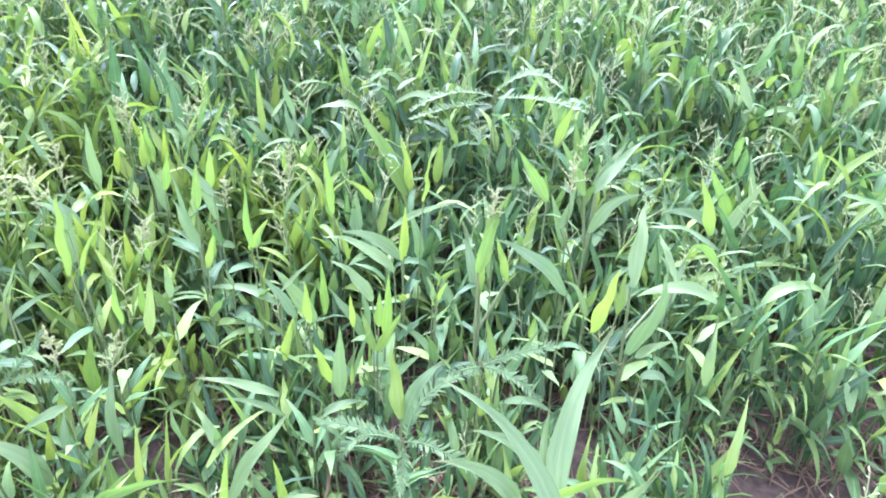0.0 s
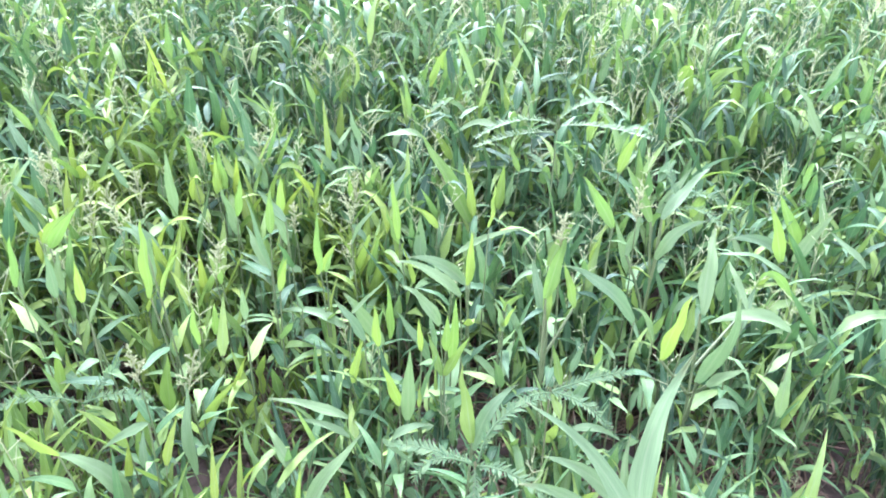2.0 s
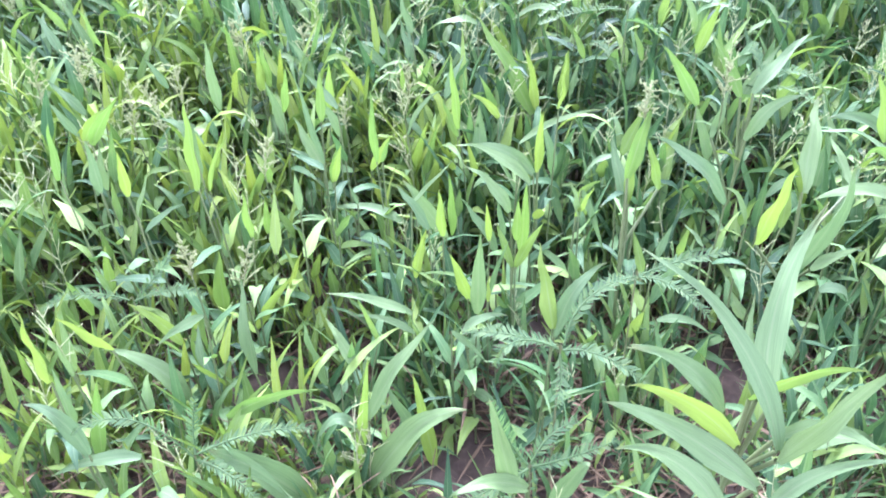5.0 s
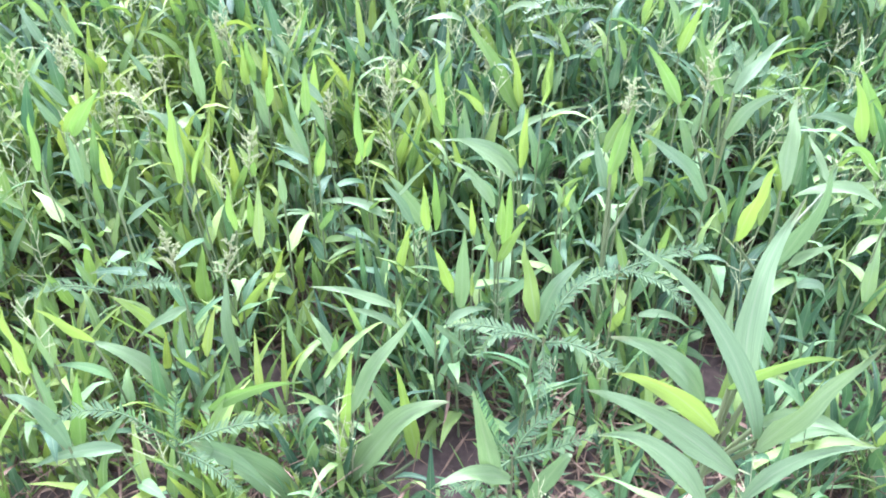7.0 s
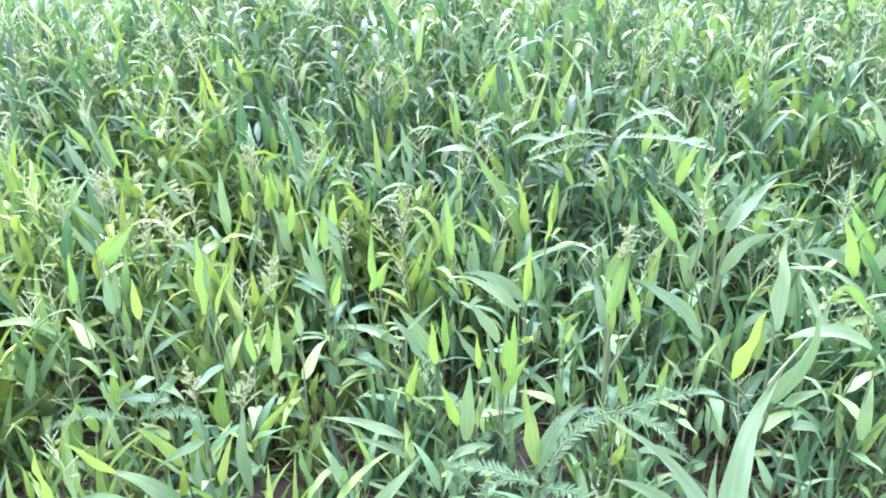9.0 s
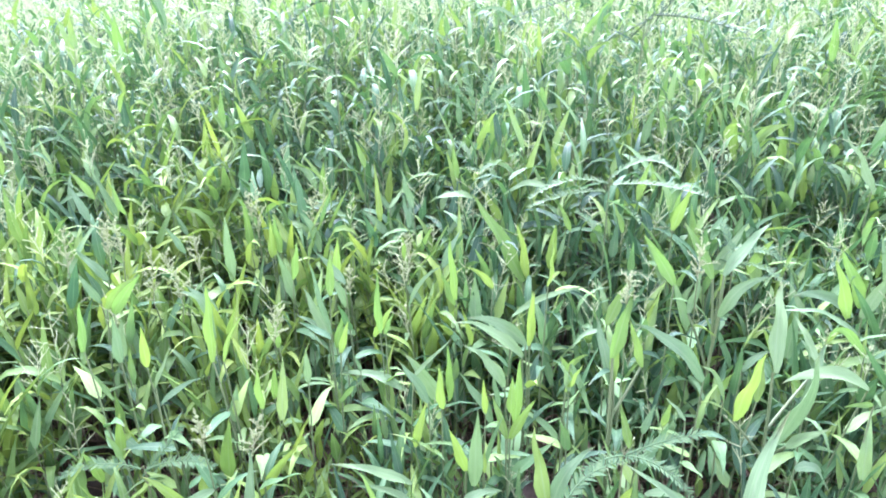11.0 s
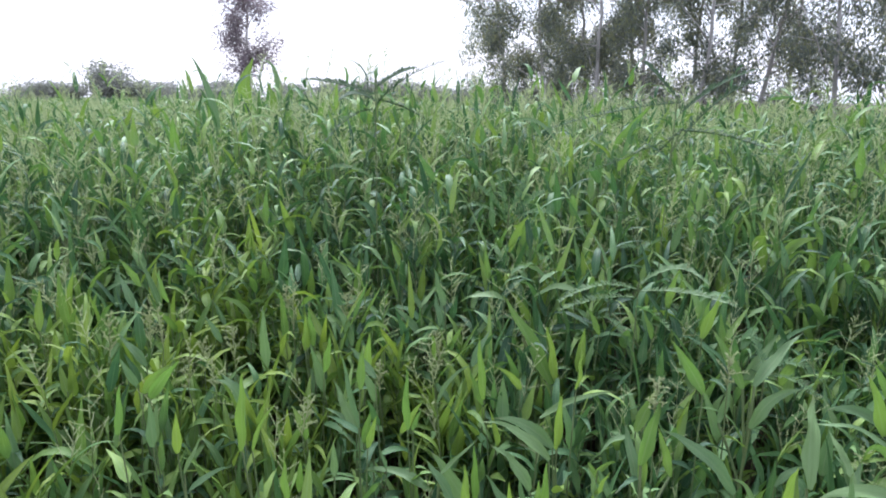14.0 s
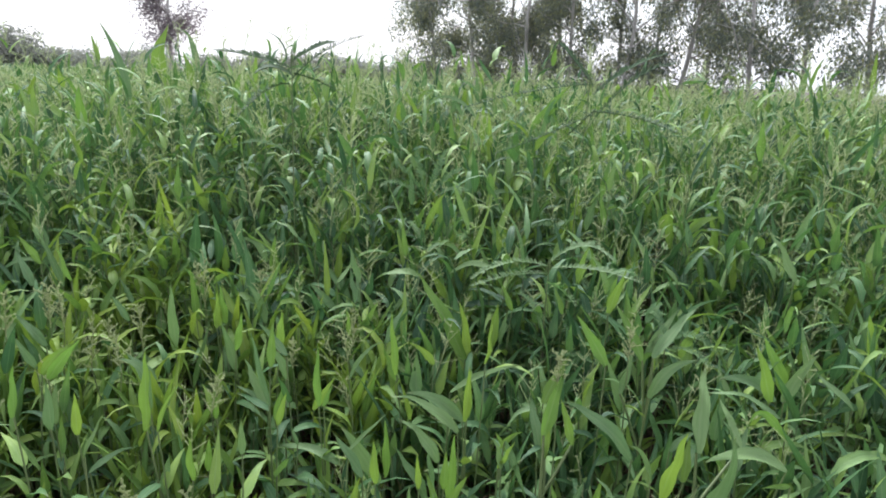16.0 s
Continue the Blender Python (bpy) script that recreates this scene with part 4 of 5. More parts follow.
shoot((0.471, 2.866, 0.867), (0.590, 2.867, 0.878), (-0.000, 0.000, 0.018), 0.034, 0)
shoot((-0.247, 2.023, 0.437), (-0.331, 2.023, 0.545), (0.000, 0.000, 0.000), 0.047, 0)
shoot((-0.675, 2.023, 0.444), (-0.758, 2.023, 0.503), (0.004, 0.000, 0.033), 0.034, 0)
shoot((-0.065, 1.924, 0.539), (0.001, 1.924, 0.446), (0.000, 0.000, 0.000), 0.027, 0)
shoot((-1.804, 3.950, 0.939), (-1.805, 3.953, 1.213), (0.000, 0.000, 0.000), 0.079, 0)
shoot((-0.893, 2.505, 0.626), (-0.718, 2.569, 0.772), (-0.021, 0.000, 0.033), 0.032, 0)
shoot((-0.469, 2.515, 0.635), (-0.567, 2.578, 0.715), (0.017, 0.000, 0.035), 0.031, 0)
shoot((-1.061, 2.730, 0.730), (-1.167, 2.730, 0.758), (-0.009, 0.000, 0.024), 0.025, 0)
shoot((-0.388, 2.524, 0.620), (-0.377, 2.524, 0.772), (0.000, 0.000, 0.000), 0.039, 1)
shoot((-0.892, 2.483, 0.613), (-0.898, 2.483, 0.751), (0.000, 0.000, 0.000), 0.045, 1)
shoot((-1.217, 2.553, 0.635), (-1.257, 2.553, 0.721), (0.000, 0.000, 0.000), 0.048, 0)
shoot((-0.091, 3.205, 0.873), (-0.097, 3.206, 1.018), (0.000, 0.000, 0.000), 0.043, 1)
shoot((0.118, 3.816, 0.975), (0.091, 3.818, 1.128), (0.000, 0.000, 0.000), 0.051, 1)
shoot((0.517, 2.615, 0.693), (0.498, 2.616, 0.821), (0.000, 0.000, 0.000), 0.050, 1)
shoot((0.577, 2.630, 0.701), (0.616, 2.631, 0.796), (0.000, 0.000, 0.000), 0.032, 1)
shoot((-0.065, 3.084, 0.856), (-0.193, 3.084, 0.853), (0.000, 0.000, 0.065), 0.041, 0)
shoot((0.350, 2.825, 0.792), (0.383, 2.826, 0.890), (0.000, 0.000, 0.000), 0.029, 0)
shoot((0.403, 2.865, 0.809), (0.493, 2.865, 0.722), (0.028, 0.000, 0.045), 0.044, 0)
shoot((0.247, 2.463, 0.620), (0.153, 2.524, 0.740), (0.009, 0.000, 0.028), 0.047, 0)
shoot((0.323, 2.484, 0.608), (0.318, 2.484, 0.783), (0.000, 0.000, 0.000), 0.038, 1)
shoot((-0.142, 2.504, 0.614), (-0.128, 2.504, 0.757), (0.000, 0.000, 0.000), 0.055, 1)
shoot((-0.175, 3.415, 0.904), (-0.161, 3.416, 0.990), (0.000, 0.000, 0.000), 0.040, 0)
shoot((1.198, 2.632, 0.710), (1.162, 2.634, 0.910), (0.000, 0.000, 0.000), 0.053, 1)
shoot((1.354, 2.602, 0.697), (1.379, 2.604, 0.862), (0.000, 0.000, 0.000), 0.099, 1)
shoot((1.478, 2.603, 0.699), (1.442, 2.604, 0.829), (0.000, 0.000, 0.000), 0.045, 0)
shoot((1.016, 2.496, 0.642), (1.018, 2.554, 0.754), (0.000, 0.000, 0.000), 0.037, 1)
shoot((1.267, 2.466, 0.631), (1.264, 2.524, 0.762), (0.000, 0.000, 0.000), 0.047, 1)
shoot((1.958, 3.211, 0.918), (2.107, 3.213, 0.977), (-0.010, 0.000, 0.022), 0.031, 0)
shoot((2.015, 3.011, 0.888), (2.042, 3.012, 0.969), (0.000, 0.000, 0.000), 0.048, 0)
shoot((1.590, 2.468, 0.635), (1.619, 2.524, 0.739), (0.000, 0.000, 0.000), 0.050, 1)
shoot((1.833, 2.619, 0.712), (1.778, 2.620, 0.807), (0.000, 0.000, 0.000), 0.037, 1)
shoot((1.321, 3.520, 0.955), (1.325, 3.521, 1.058), (0.000, 0.000, 0.000), 0.043, 0)
shoot((-0.820, 2.273, 0.583), (-0.849, 2.273, 0.663), (0.000, 0.000, 0.000), 0.050, 0)
shoot((-0.783, 2.123, 0.583), (-0.834, 2.123, 0.677), (0.000, 0.000, 0.000), 0.028, 0)
shoot((-0.587, 1.953, 0.560), (-0.589, 1.954, 0.770), (0.000, 0.000, 0.000), 0.039, 0)
shoot((-0.493, 2.073, 0.581), (-0.487, 2.074, 0.684), (0.000, 0.000, 0.000), 0.041, 1)
shoot((-0.408, 1.953, 0.558), (-0.385, 1.954, 0.683), (0.000, 0.000, 0.000), 0.035, 1)
shoot((-0.346, 2.124, 0.578), (-0.410, 2.124, 0.712), (0.009, 0.000, 0.020), 0.034, 0)
shoot((-0.287, 1.969, 0.558), (-0.266, 1.969, 0.658), (0.000, 0.000, 0.000), 0.035, 1)
shoot((-0.230, 1.764, 0.558), (-0.294, 1.764, 0.651), (0.011, 0.000, 0.021), 0.038, 0)
shoot((-0.885, 1.763, 0.570), (-0.788, 1.763, 0.665), (-0.006, 0.000, 0.008), 0.035, 1)
shoot((-0.590, 1.703, 0.562), (-0.667, 1.703, 0.643), (0.017, 0.000, 0.024), 0.039, 0)
shoot((-0.766, 1.543, 0.531), (-0.762, 1.543, 0.663), (0.000, 0.000, 0.000), 0.047, 0)
shoot((-0.696, 1.523, 0.527), (-0.692, 1.523, 0.643), (0.000, 0.000, 0.000), 0.034, 1)
shoot((-0.513, 1.543, 0.524), (-0.436, 1.544, 0.672), (-0.012, 0.000, 0.001), 0.015, 1)
shoot((-0.225, 1.574, 0.523), (-0.200, 1.574, 0.615), (0.000, 0.000, 0.000), 0.029, 1)
shoot((-0.291, 1.463, 0.509), (-0.292, 1.464, 0.604), (0.000, 0.000, 0.000), 0.034, 0)
shoot((-0.647, 1.443, 0.517), (-0.592, 1.443, 0.629), (-0.003, 0.000, -0.000), 0.020, 0)
shoot((-0.630, 1.423, 0.486), (-0.525, 1.423, 0.554), (0.002, 0.000, 0.014), 0.020, 0)
shoot((-0.539, 1.543, 0.525), (-0.525, 1.544, 0.744), (0.000, 0.000, 0.000), 0.039, 1)
shoot((-0.257, 1.644, 0.539), (-0.301, 1.644, 0.757), (0.000, 0.000, 0.002), 0.024, 0)
shoot((-0.398, 1.423, 0.465), (-0.401, 1.424, 0.580), (0.000, 0.000, 0.000), 0.042, 1)
shoot((-0.919, 1.803, 0.567), (-0.972, 1.803, 0.665), (0.000, 0.000, 0.000), 0.054, 0)
shoot((0.079, 1.804, 0.550), (0.060, 1.804, 0.750), (0.000, 0.000, 0.000), 0.029, 1)
shoot((-0.128, 1.644, 0.537), (-0.129, 1.644, 0.725), (0.000, 0.000, 0.000), 0.027, 1)
shoot((-0.055, 1.764, 0.555), (0.044, 1.764, 0.670), (-0.003, 0.000, 0.026), 0.016, 0)
shoot((-0.114, 1.644, 0.536), (-0.090, 1.644, 0.600), (0.000, 0.000, 0.000), 0.024, 1)
shoot((0.236, 1.554, 0.509), (0.061, 1.554, 0.613), (0.002, 0.000, 0.027), 0.037, 0)
shoot((0.258, 1.594, 0.517), (0.268, 1.594, 0.673), (0.000, 0.000, 0.000), 0.023, 1)
shoot((0.227, 1.704, 0.547), (0.437, 1.704, 0.627), (-0.001, 0.000, 0.021), 0.022, 0)
shoot((-0.040, 1.484, 0.504), (0.061, 1.484, 0.613), (-0.003, 0.000, -0.003), 0.014, 0)
shoot((0.179, 1.444, 0.494), (0.080, 1.444, 0.614), (0.003, 0.000, 0.015), 0.038, 0)
shoot((0.028, 1.424, 0.449), (0.023, 1.424, 0.570), (0.000, 0.000, 0.000), 0.027, 1)
shoot((0.193, 1.424, 0.432), (0.197, 1.424, 0.537), (0.000, 0.000, 0.000), 0.033, 1)
shoot((0.133, 1.424, 0.434), (0.126, 1.424, 0.531), (0.000, 0.000, 0.000), 0.019, 1)
shoot((-0.004, 1.424, 0.468), (-0.072, 1.424, 0.586), (0.000, 0.000, 0.000), 0.041, 0)
shoot((0.330, 1.424, 0.488), (0.307, 1.424, 0.577), (0.000, 0.000, 0.000), 0.030, 0)
shoot((0.323, 1.424, 0.489), (0.360, 1.424, 0.561), (0.000, 0.000, 0.000), 0.028, 1)
shoot((0.078, 2.274, 0.576), (0.165, 2.274, 0.658), (-0.005, 0.000, 0.011), 0.027, 0)
shoot((-0.132, 2.249, 0.577), (-0.224, 2.249, 0.678), (0.000, 0.000, 0.000), 0.039, 0)
shoot((-0.072, 2.044, 0.570), (-0.080, 2.044, 0.664), (0.000, 0.000, 0.000), 0.046, 1)
shoot((0.191, 1.884, 0.545), (0.109, 1.884, 0.618), (0.007, 0.000, 0.009), 0.030, 1)
shoot((1.183, 1.684, 0.524), (1.263, 1.684, 0.674), (-0.005, 0.000, 0.009), 0.046, 0)
shoot((1.142, 1.684, 0.524), (1.076, 1.684, 0.701), (0.000, 0.000, 0.000), 0.049, 1)
shoot((1.326, 1.884, 0.529), (1.273, 1.884, 0.641), (0.000, 0.000, 0.000), 0.027, 0)
shoot((1.368, 1.924, 0.529), (1.362, 1.924, 0.623), (0.000, 0.000, 0.000), 0.032, 1)
shoot((1.480, 1.826, 0.553), (1.445, 1.827, 0.684), (0.000, 0.000, 0.000), 0.036, 0)
shoot((1.591, 1.897, 0.560), (1.551, 1.898, 0.712), (0.000, 0.000, 0.000), 0.063, 1)
shoot((1.140, 1.620, 0.504), (0.890, 1.620, 0.576), (-0.003, 0.000, 0.040), 0.030, 0)
shoot((0.956, 1.484, 0.478), (0.898, 1.484, 0.589), (0.000, 0.000, 0.000), 0.038, 0)
shoot((1.114, 1.544, 0.486), (1.003, 1.544, 0.521), (-0.018, 0.000, 0.065), 0.033, 1)
shoot((0.706, 1.424, 0.447), (0.635, 1.424, 0.548), (0.007, 0.000, 0.026), 0.020, 0)
shoot((0.906, 1.424, 0.410), (0.925, 1.424, 0.533), (0.000, 0.000, 0.000), 0.062, 0)
shoot((1.334, 1.606, 0.540), (1.233, 1.664, 0.634), (0.000, 0.000, 0.000), 0.036, 0)
shoot((0.849, 1.844, 0.537), (0.857, 1.844, 0.627), (0.000, 0.000, 0.000), 0.025, 1)
shoot((-0.280, 1.746, 0.474), (-0.357, 1.823, 0.594), (0.000, 0.000, 0.000), 0.044, 0)
shoot((0.077, 1.857, 0.506), (0.036, 1.916, 0.599), (0.000, 0.000, 0.000), 0.039, 1)
shoot((0.508, 1.772, 0.474), (0.595, 1.846, 0.595), (0.000, 0.000, 0.000), 0.059, 1)
shoot((0.805, 2.165, 0.593), (0.755, 2.208, 0.660), (0.000, 0.000, 0.000), 0.052, 0)
shoot((0.348, 1.548, 0.467), (0.410, 1.567, 0.501), (0.000, 0.000, 0.012), 0.037, 1)
shoot((-0.048, 2.258, 0.601), (-0.066, 2.325, 0.707), (0.000, 0.000, 0.000), 0.045, 0)
shoot((-0.539, 1.333, 0.282), (-0.532, 1.383, 0.363), (0.000, 0.000, 0.000), 0.047, 1)
shoot((-0.514, 1.259, 0.237), (-0.521, 1.308, 0.316), (0.000, 0.000, 0.000), 0.049, 0)
shoot((-0.737, 1.400, 0.343), (-0.787, 1.435, 0.399), (0.000, 0.000, 0.000), 0.044, 1)
shoot((-0.174, 1.246, 0.227), (-0.239, 1.308, 0.325), (0.000, 0.000, 0.000), 0.031, 0)
shoot((-0.424, 0.999, 0.244), (-0.257, 0.943, 0.161), (0.000, 0.000, 0.031), 0.061, 0)
shoot((-0.798, 1.146, 0.240), (-0.744, 1.169, 0.279), (0.000, 0.000, 0.011), 0.045, 1)
shoot((0.125, 1.356, 0.313), (0.127, 1.387, 0.362), (0.000, 0.000, 0.000), 0.036, 1)
shoot((0.179, 1.397, 0.377), (0.150, 1.452, 0.465), (0.000, 0.000, 0.000), 0.036, 1)
shoot((0.475, 1.377, 0.357), (0.458, 1.432, 0.445), (0.000, 0.000, 0.000), 0.050, 1)
shoot((0.612, 1.406, 0.410), (0.568, 1.436, 0.457), (0.000, 0.000, 0.000), 0.044, 0)
shoot((0.813, 1.467, 0.414), (0.843, 1.529, 0.515), (0.000, 0.000, 0.000), 0.077, 1)
shoot((1.071, 1.775, 0.491), (1.044, 1.824, 0.569), (0.000, 0.000, 0.000), 0.052, 0)
shoot((0.950, 1.485, 0.415), (1.014, 1.554, 0.528), (0.000, 0.000, 0.000), 0.043, 0)
shoot((0.797, 1.535, 0.461), (0.879, 1.558, 0.500), (0.000, 0.000, 0.015), 0.041, 0)
shoot((0.944, 3.022, 0.891), (0.966, 3.055, 1.035), (0.000, 0.000, 0.000), 0.064, 1)
shoot((0.319, 1.689, 0.640), (0.336, 1.718, 0.769), (0.000, 0.000, 0.000), 0.045, 1)
shoot((0.649, 1.675, 0.642), (0.562, 1.708, 0.779), (0.000, 0.000, 0.000), 0.048, 1)
shoot((-0.259, 1.689, 0.629), (-0.253, 1.716, 0.747), (0.000, 0.000, 0.000), 0.035, 1)
shoot((-0.042, 2.145, 0.716), (-0.082, 2.174, 0.841), (0.000, 0.000, 0.000), 0.068, 0)
shoot((-1.105, 2.267, 0.728), (-1.185, 2.289, 0.821), (0.000, 0.000, 0.000), 0.058, 1)
shoot((-0.221, 1.718, 0.649), (-0.299, 1.739, 0.736), (0.000, 0.000, 0.000), 0.042, 0)
shoot((0.832, 3.522, 0.998), (0.771, 3.555, 1.138), (0.000, 0.000, 0.000), 0.074, 0)
shoot((-0.463, 4.729, 1.068), (-0.487, 4.777, 1.273), (0.000, 0.000, 0.000), 0.062, 1)
shoot((0.394, 4.227, 1.131), (0.137, 4.225, 1.107), (0.000, 0.000, 0.041), 0.063, 0)
shoot((0.898, 2.580, 0.820), (0.878, 2.607, 0.937), (0.000, 0.000, 0.000), 0.055, 1)
shoot((1.374, 2.565, 0.836), (1.339, 2.590, 0.942), (0.000, 0.000, 0.000), 0.060, 1)
shoot((1.446, 2.150, 0.732), (1.348, 2.193, 0.912), (0.000, 0.000, 0.000), 0.056, 0)
shoot((-0.969, 2.170, 0.703), (-1.019, 2.196, 0.811), (0.000, 0.000, 0.000), 0.047, 1)
shoot((-1.066, 3.956, 0.986), (-1.086, 3.989, 1.127), (0.000, 0.000, 0.000), 0.067, 1)
shoot((-1.097, 2.182, 0.679), (-1.157, 2.216, 0.792), (0.000, 0.000, 0.000), 0.061, 0)
shoot((-0.217, 2.428, 0.771), (-0.251, 2.458, 0.869), (0.000, 0.000, 0.000), 0.061, 1)
shoot((-0.122, 2.229, 0.685), (-0.051, 2.256, 0.762), (0.000, 0.000, 0.000), 0.053, 0)
shoot((-0.059, 2.165, 0.637), (-0.082, 2.201, 0.753), (0.000, 0.000, 0.000), 0.047, 0)
shoot((-0.281, 2.426, 0.793), (-0.382, 2.439, 0.843), (0.000, 0.000, 0.018), 0.037, 0)
shoot((0.300, 2.019, 0.499), (0.139, 2.100, 0.772), (0.000, 0.000, 0.000), 0.061, 1)
shoot((0.152, 2.223, 0.714), (0.001, 2.213, 0.699), (0.000, 0.000, 0.024), 0.035, 0)
shoot((0.047, 1.989, 0.570), (0.104, 2.026, 0.680), (0.000, 0.000, 0.000), 0.076, 0)
shoot((0.641, 2.139, 0.612), (0.610, 2.169, 0.708), (0.000, 0.000, 0.000), 0.046, 1)
shoot((1.213, 2.542, 0.790), (1.370, 2.568, 0.857), (0.000, 0.000, 0.028), 0.067, 1)
shoot((1.092, 2.282, 0.677), (1.020, 2.302, 0.746), (0.000, 0.000, 0.016), 0.048, 0)
shoot((0.468, 2.142, 0.622), (0.432, 2.169, 0.710), (0.000, 0.000, 0.000), 0.051, 1)
shoot((0.882, 1.975, 0.525), (0.999, 2.027, 0.679), (0.000, 0.000, 0.000), 0.040, 0)
shoot((-1.364, 2.077, 0.631), (-1.372, 2.118, 0.762), (0.000, 0.000, 0.000), 0.080, 1)
shoot((-1.221, 1.923, 0.588), (-1.237, 1.956, 0.695), (0.000, 0.000, 0.000), 0.071, 1)
shoot((0.402, 2.271, 0.737), (0.249, 2.255, 0.704), (0.000, 0.000, 0.025), 0.035, 0)
shoot((-1.415, 4.651, 1.179), (-1.384, 4.739, 1.564), (-0.033, 0.006, 0.027), 0.113, 1)
shoot((-1.270, 4.754, 1.189), (-1.333, 4.808, 1.419), (0.017, 0.001, 0.004), 0.092, 1)
shoot((-1.473, 4.211, 1.049), (-1.661, 4.332, 1.565), (0.025, 0.009, 0.041), 0.058, 0)
shoot((-1.259, 4.862, 1.211), (-1.404, 4.942, 1.550), (0.039, 0.017, 0.077), 0.055, 0)
feather_plant("tall feathery-leaved legume above the millet, dark against the sky", (-0.333, 2.769, 1.447), [
    ((-0.332, 2.768, 1.337), (-0.051, 2.671, 1.503), (-0.017, 0.000, 0.019)),
    ((-0.339, 2.769, 1.376), (-0.644, 2.868, 1.430), (-0.004, 0.000, 0.012)),
    ((-0.348, 2.768, 1.316), (-0.505, 2.566, 1.201), (0.004, 0.000, 0.031)),
    ((-0.325, 2.769, 1.355), (-0.125, 2.569, 1.290), (0.007, 0.000, 0.008)),
    ((-0.334, 2.769, 1.401), (-0.191, 2.970, 1.477), (0.010, 0.000, 0.015)),
    ((-0.336, 2.768, 1.348), (-0.513, 2.968, 1.342), (-0.002, 0.000, 0.028)),
])
feather_plant("tall feathery-leaved legume with long drooping leaves", (0.788, 2.572, 1.380), [
    ((0.820, 2.571, 1.240), (1.057, 2.474, 1.441), (0.002, 0.000, 0.044)),
    ((0.808, 2.571, 1.260), (1.070, 2.371, 1.204), (0.007, 0.000, 0.015)),
    ((0.809, 2.571, 1.250), (0.419, 2.369, 1.121), (0.001, 0.000, -0.005)),
    ((0.800, 2.572, 1.360), (0.315, 2.570, 1.257), (0.011, 0.000, 0.018)),
    ((0.803, 2.572, 1.321), (1.144, 2.774, 1.479), (-0.011, 0.000, 0.017)),
    ((0.817, 2.571, 1.270), (0.666, 2.370, 1.191), (-0.010, 0.000, -0.011)),
    ((0.789, 2.572, 1.370), (0.710, 2.773, 1.501), (-0.020, 0.000, 0.024)),
])
feather_plant("feathery-leaved legume with a fan of grey-green leaves", (0.189, 2.567, 1.014), [
    ((0.186, 2.566, 0.902), (0.024, 2.466, 0.986), (-0.007, 0.000, 0.032)),
    ((0.186, 2.566, 0.917), (0.074, 2.567, 1.046), (-0.005, 0.000, 0.022)),
    ((0.186, 2.566, 0.939), (0.152, 2.668, 1.096), (-0.006, -0.000, 0.010)),
    ((0.192, 2.566, 0.939), (0.267, 2.668, 1.089), (0.006, -0.000, 0.012)),
    ((0.192, 2.566, 0.917), (0.321, 2.567, 1.031), (0.009, 0.000, 0.022)),
    ((0.193, 2.566, 0.902), (0.331, 2.467, 0.968), (0.003, 0.000, 0.024)),
])
feather_plant("feathery-leaved legume with a thick pale stalk", (0.567, 2.074, 0.829), [
    ((0.560, 2.074, 0.802), (0.308, 1.974, 0.794), (-0.006, 0.000, 0.031)),
    ((0.555, 2.074, 0.776), (0.300, 1.924, 0.783), (-0.003, 0.000, 0.001)),
    ((0.568, 2.074, 0.818), (0.759, 2.024, 0.840), (0.003, 0.000, 0.050)),
    ((0.574, 2.074, 0.797), (0.810, 1.924, 0.802), (-0.003, 0.000, 0.018)),
    ((0.564, 2.074, 0.743), (0.591, 1.824, 0.761), (0.001, 0.000, 0.015)),
], pale=True)
feather_plant("feathery-leaved seedling among the grass", (0.228, 1.024, 0.460), [
    ((0.225, 1.024, 0.450), (0.110, 0.974, 0.464), (-0.018, 0.000, 0.036)),
    ((0.232, 1.024, 0.447), (0.361, 0.944, 0.435), (-0.005, 0.000, 0.025)),
    ((0.234, 1.024, 0.458), (0.388, 1.124, 0.532), (-0.029, 0.000, 0.028)),
    ((0.228, 1.024, 0.438), (0.216, 0.954, 0.384), (0.004, -0.000, -0.001)),
    ((0.221, 1.024, 0.458), (0.060, 1.124, 0.417), (0.001, 0.000, 0.002)),
])
feather_plant("low feathery-leaved seedling on the soil", (-0.440, 0.973, 0.270), [
    ((-0.444, 0.973, 0.266), (-0.618, 0.943, 0.373), (0.011, 0.000, 0.060)),
    ((-0.439, 0.973, 0.273), (-0.433, 1.023, 0.367), (-0.004, 0.000, -0.001)),
    ((-0.435, 0.973, 0.273), (-0.227, 1.003, 0.297), (0.005, 0.000, 0.022)),
    ((-0.441, 0.973, 0.258), (-0.320, 0.903, 0.229), (0.008, 0.000, 0.014)),
])
feather_plant("small feathery-leaved seedling beside a broad-leaved one", (0.168, 0.923, 0.276), [
    ((0.170, 0.923, 0.273), (0.256, 0.974, 0.325), (-0.009, 0.000, 0.015)),
    ((0.173, 0.923, 0.267), (0.311, 0.904, 0.349), (0.002, 0.000, -0.005)),
    ((0.165, 0.923, 0.274), (0.102, 0.944, 0.405), (-0.007, 0.000, -0.007)),
    ((0.166, 0.923, 0.263), (0.050, 0.873, 0.245), (0.003, 0.000, -0.003)),
])
feather_plant("feathery-leaved seedling between millet plants", (0.410, 1.224, 0.475), [
    ((0.415, 1.224, 0.459), (0.534, 1.124, 0.420), (0.004, 0.000, 0.025)),
    ((0.414, 1.224, 0.461), (0.590, 1.224, 0.512), (0.000, 0.000, 0.010)),
    ((0.410, 1.224, 0.459), (0.306, 1.174, 0.445), (-0.005, 0.000, 0.015)),
])
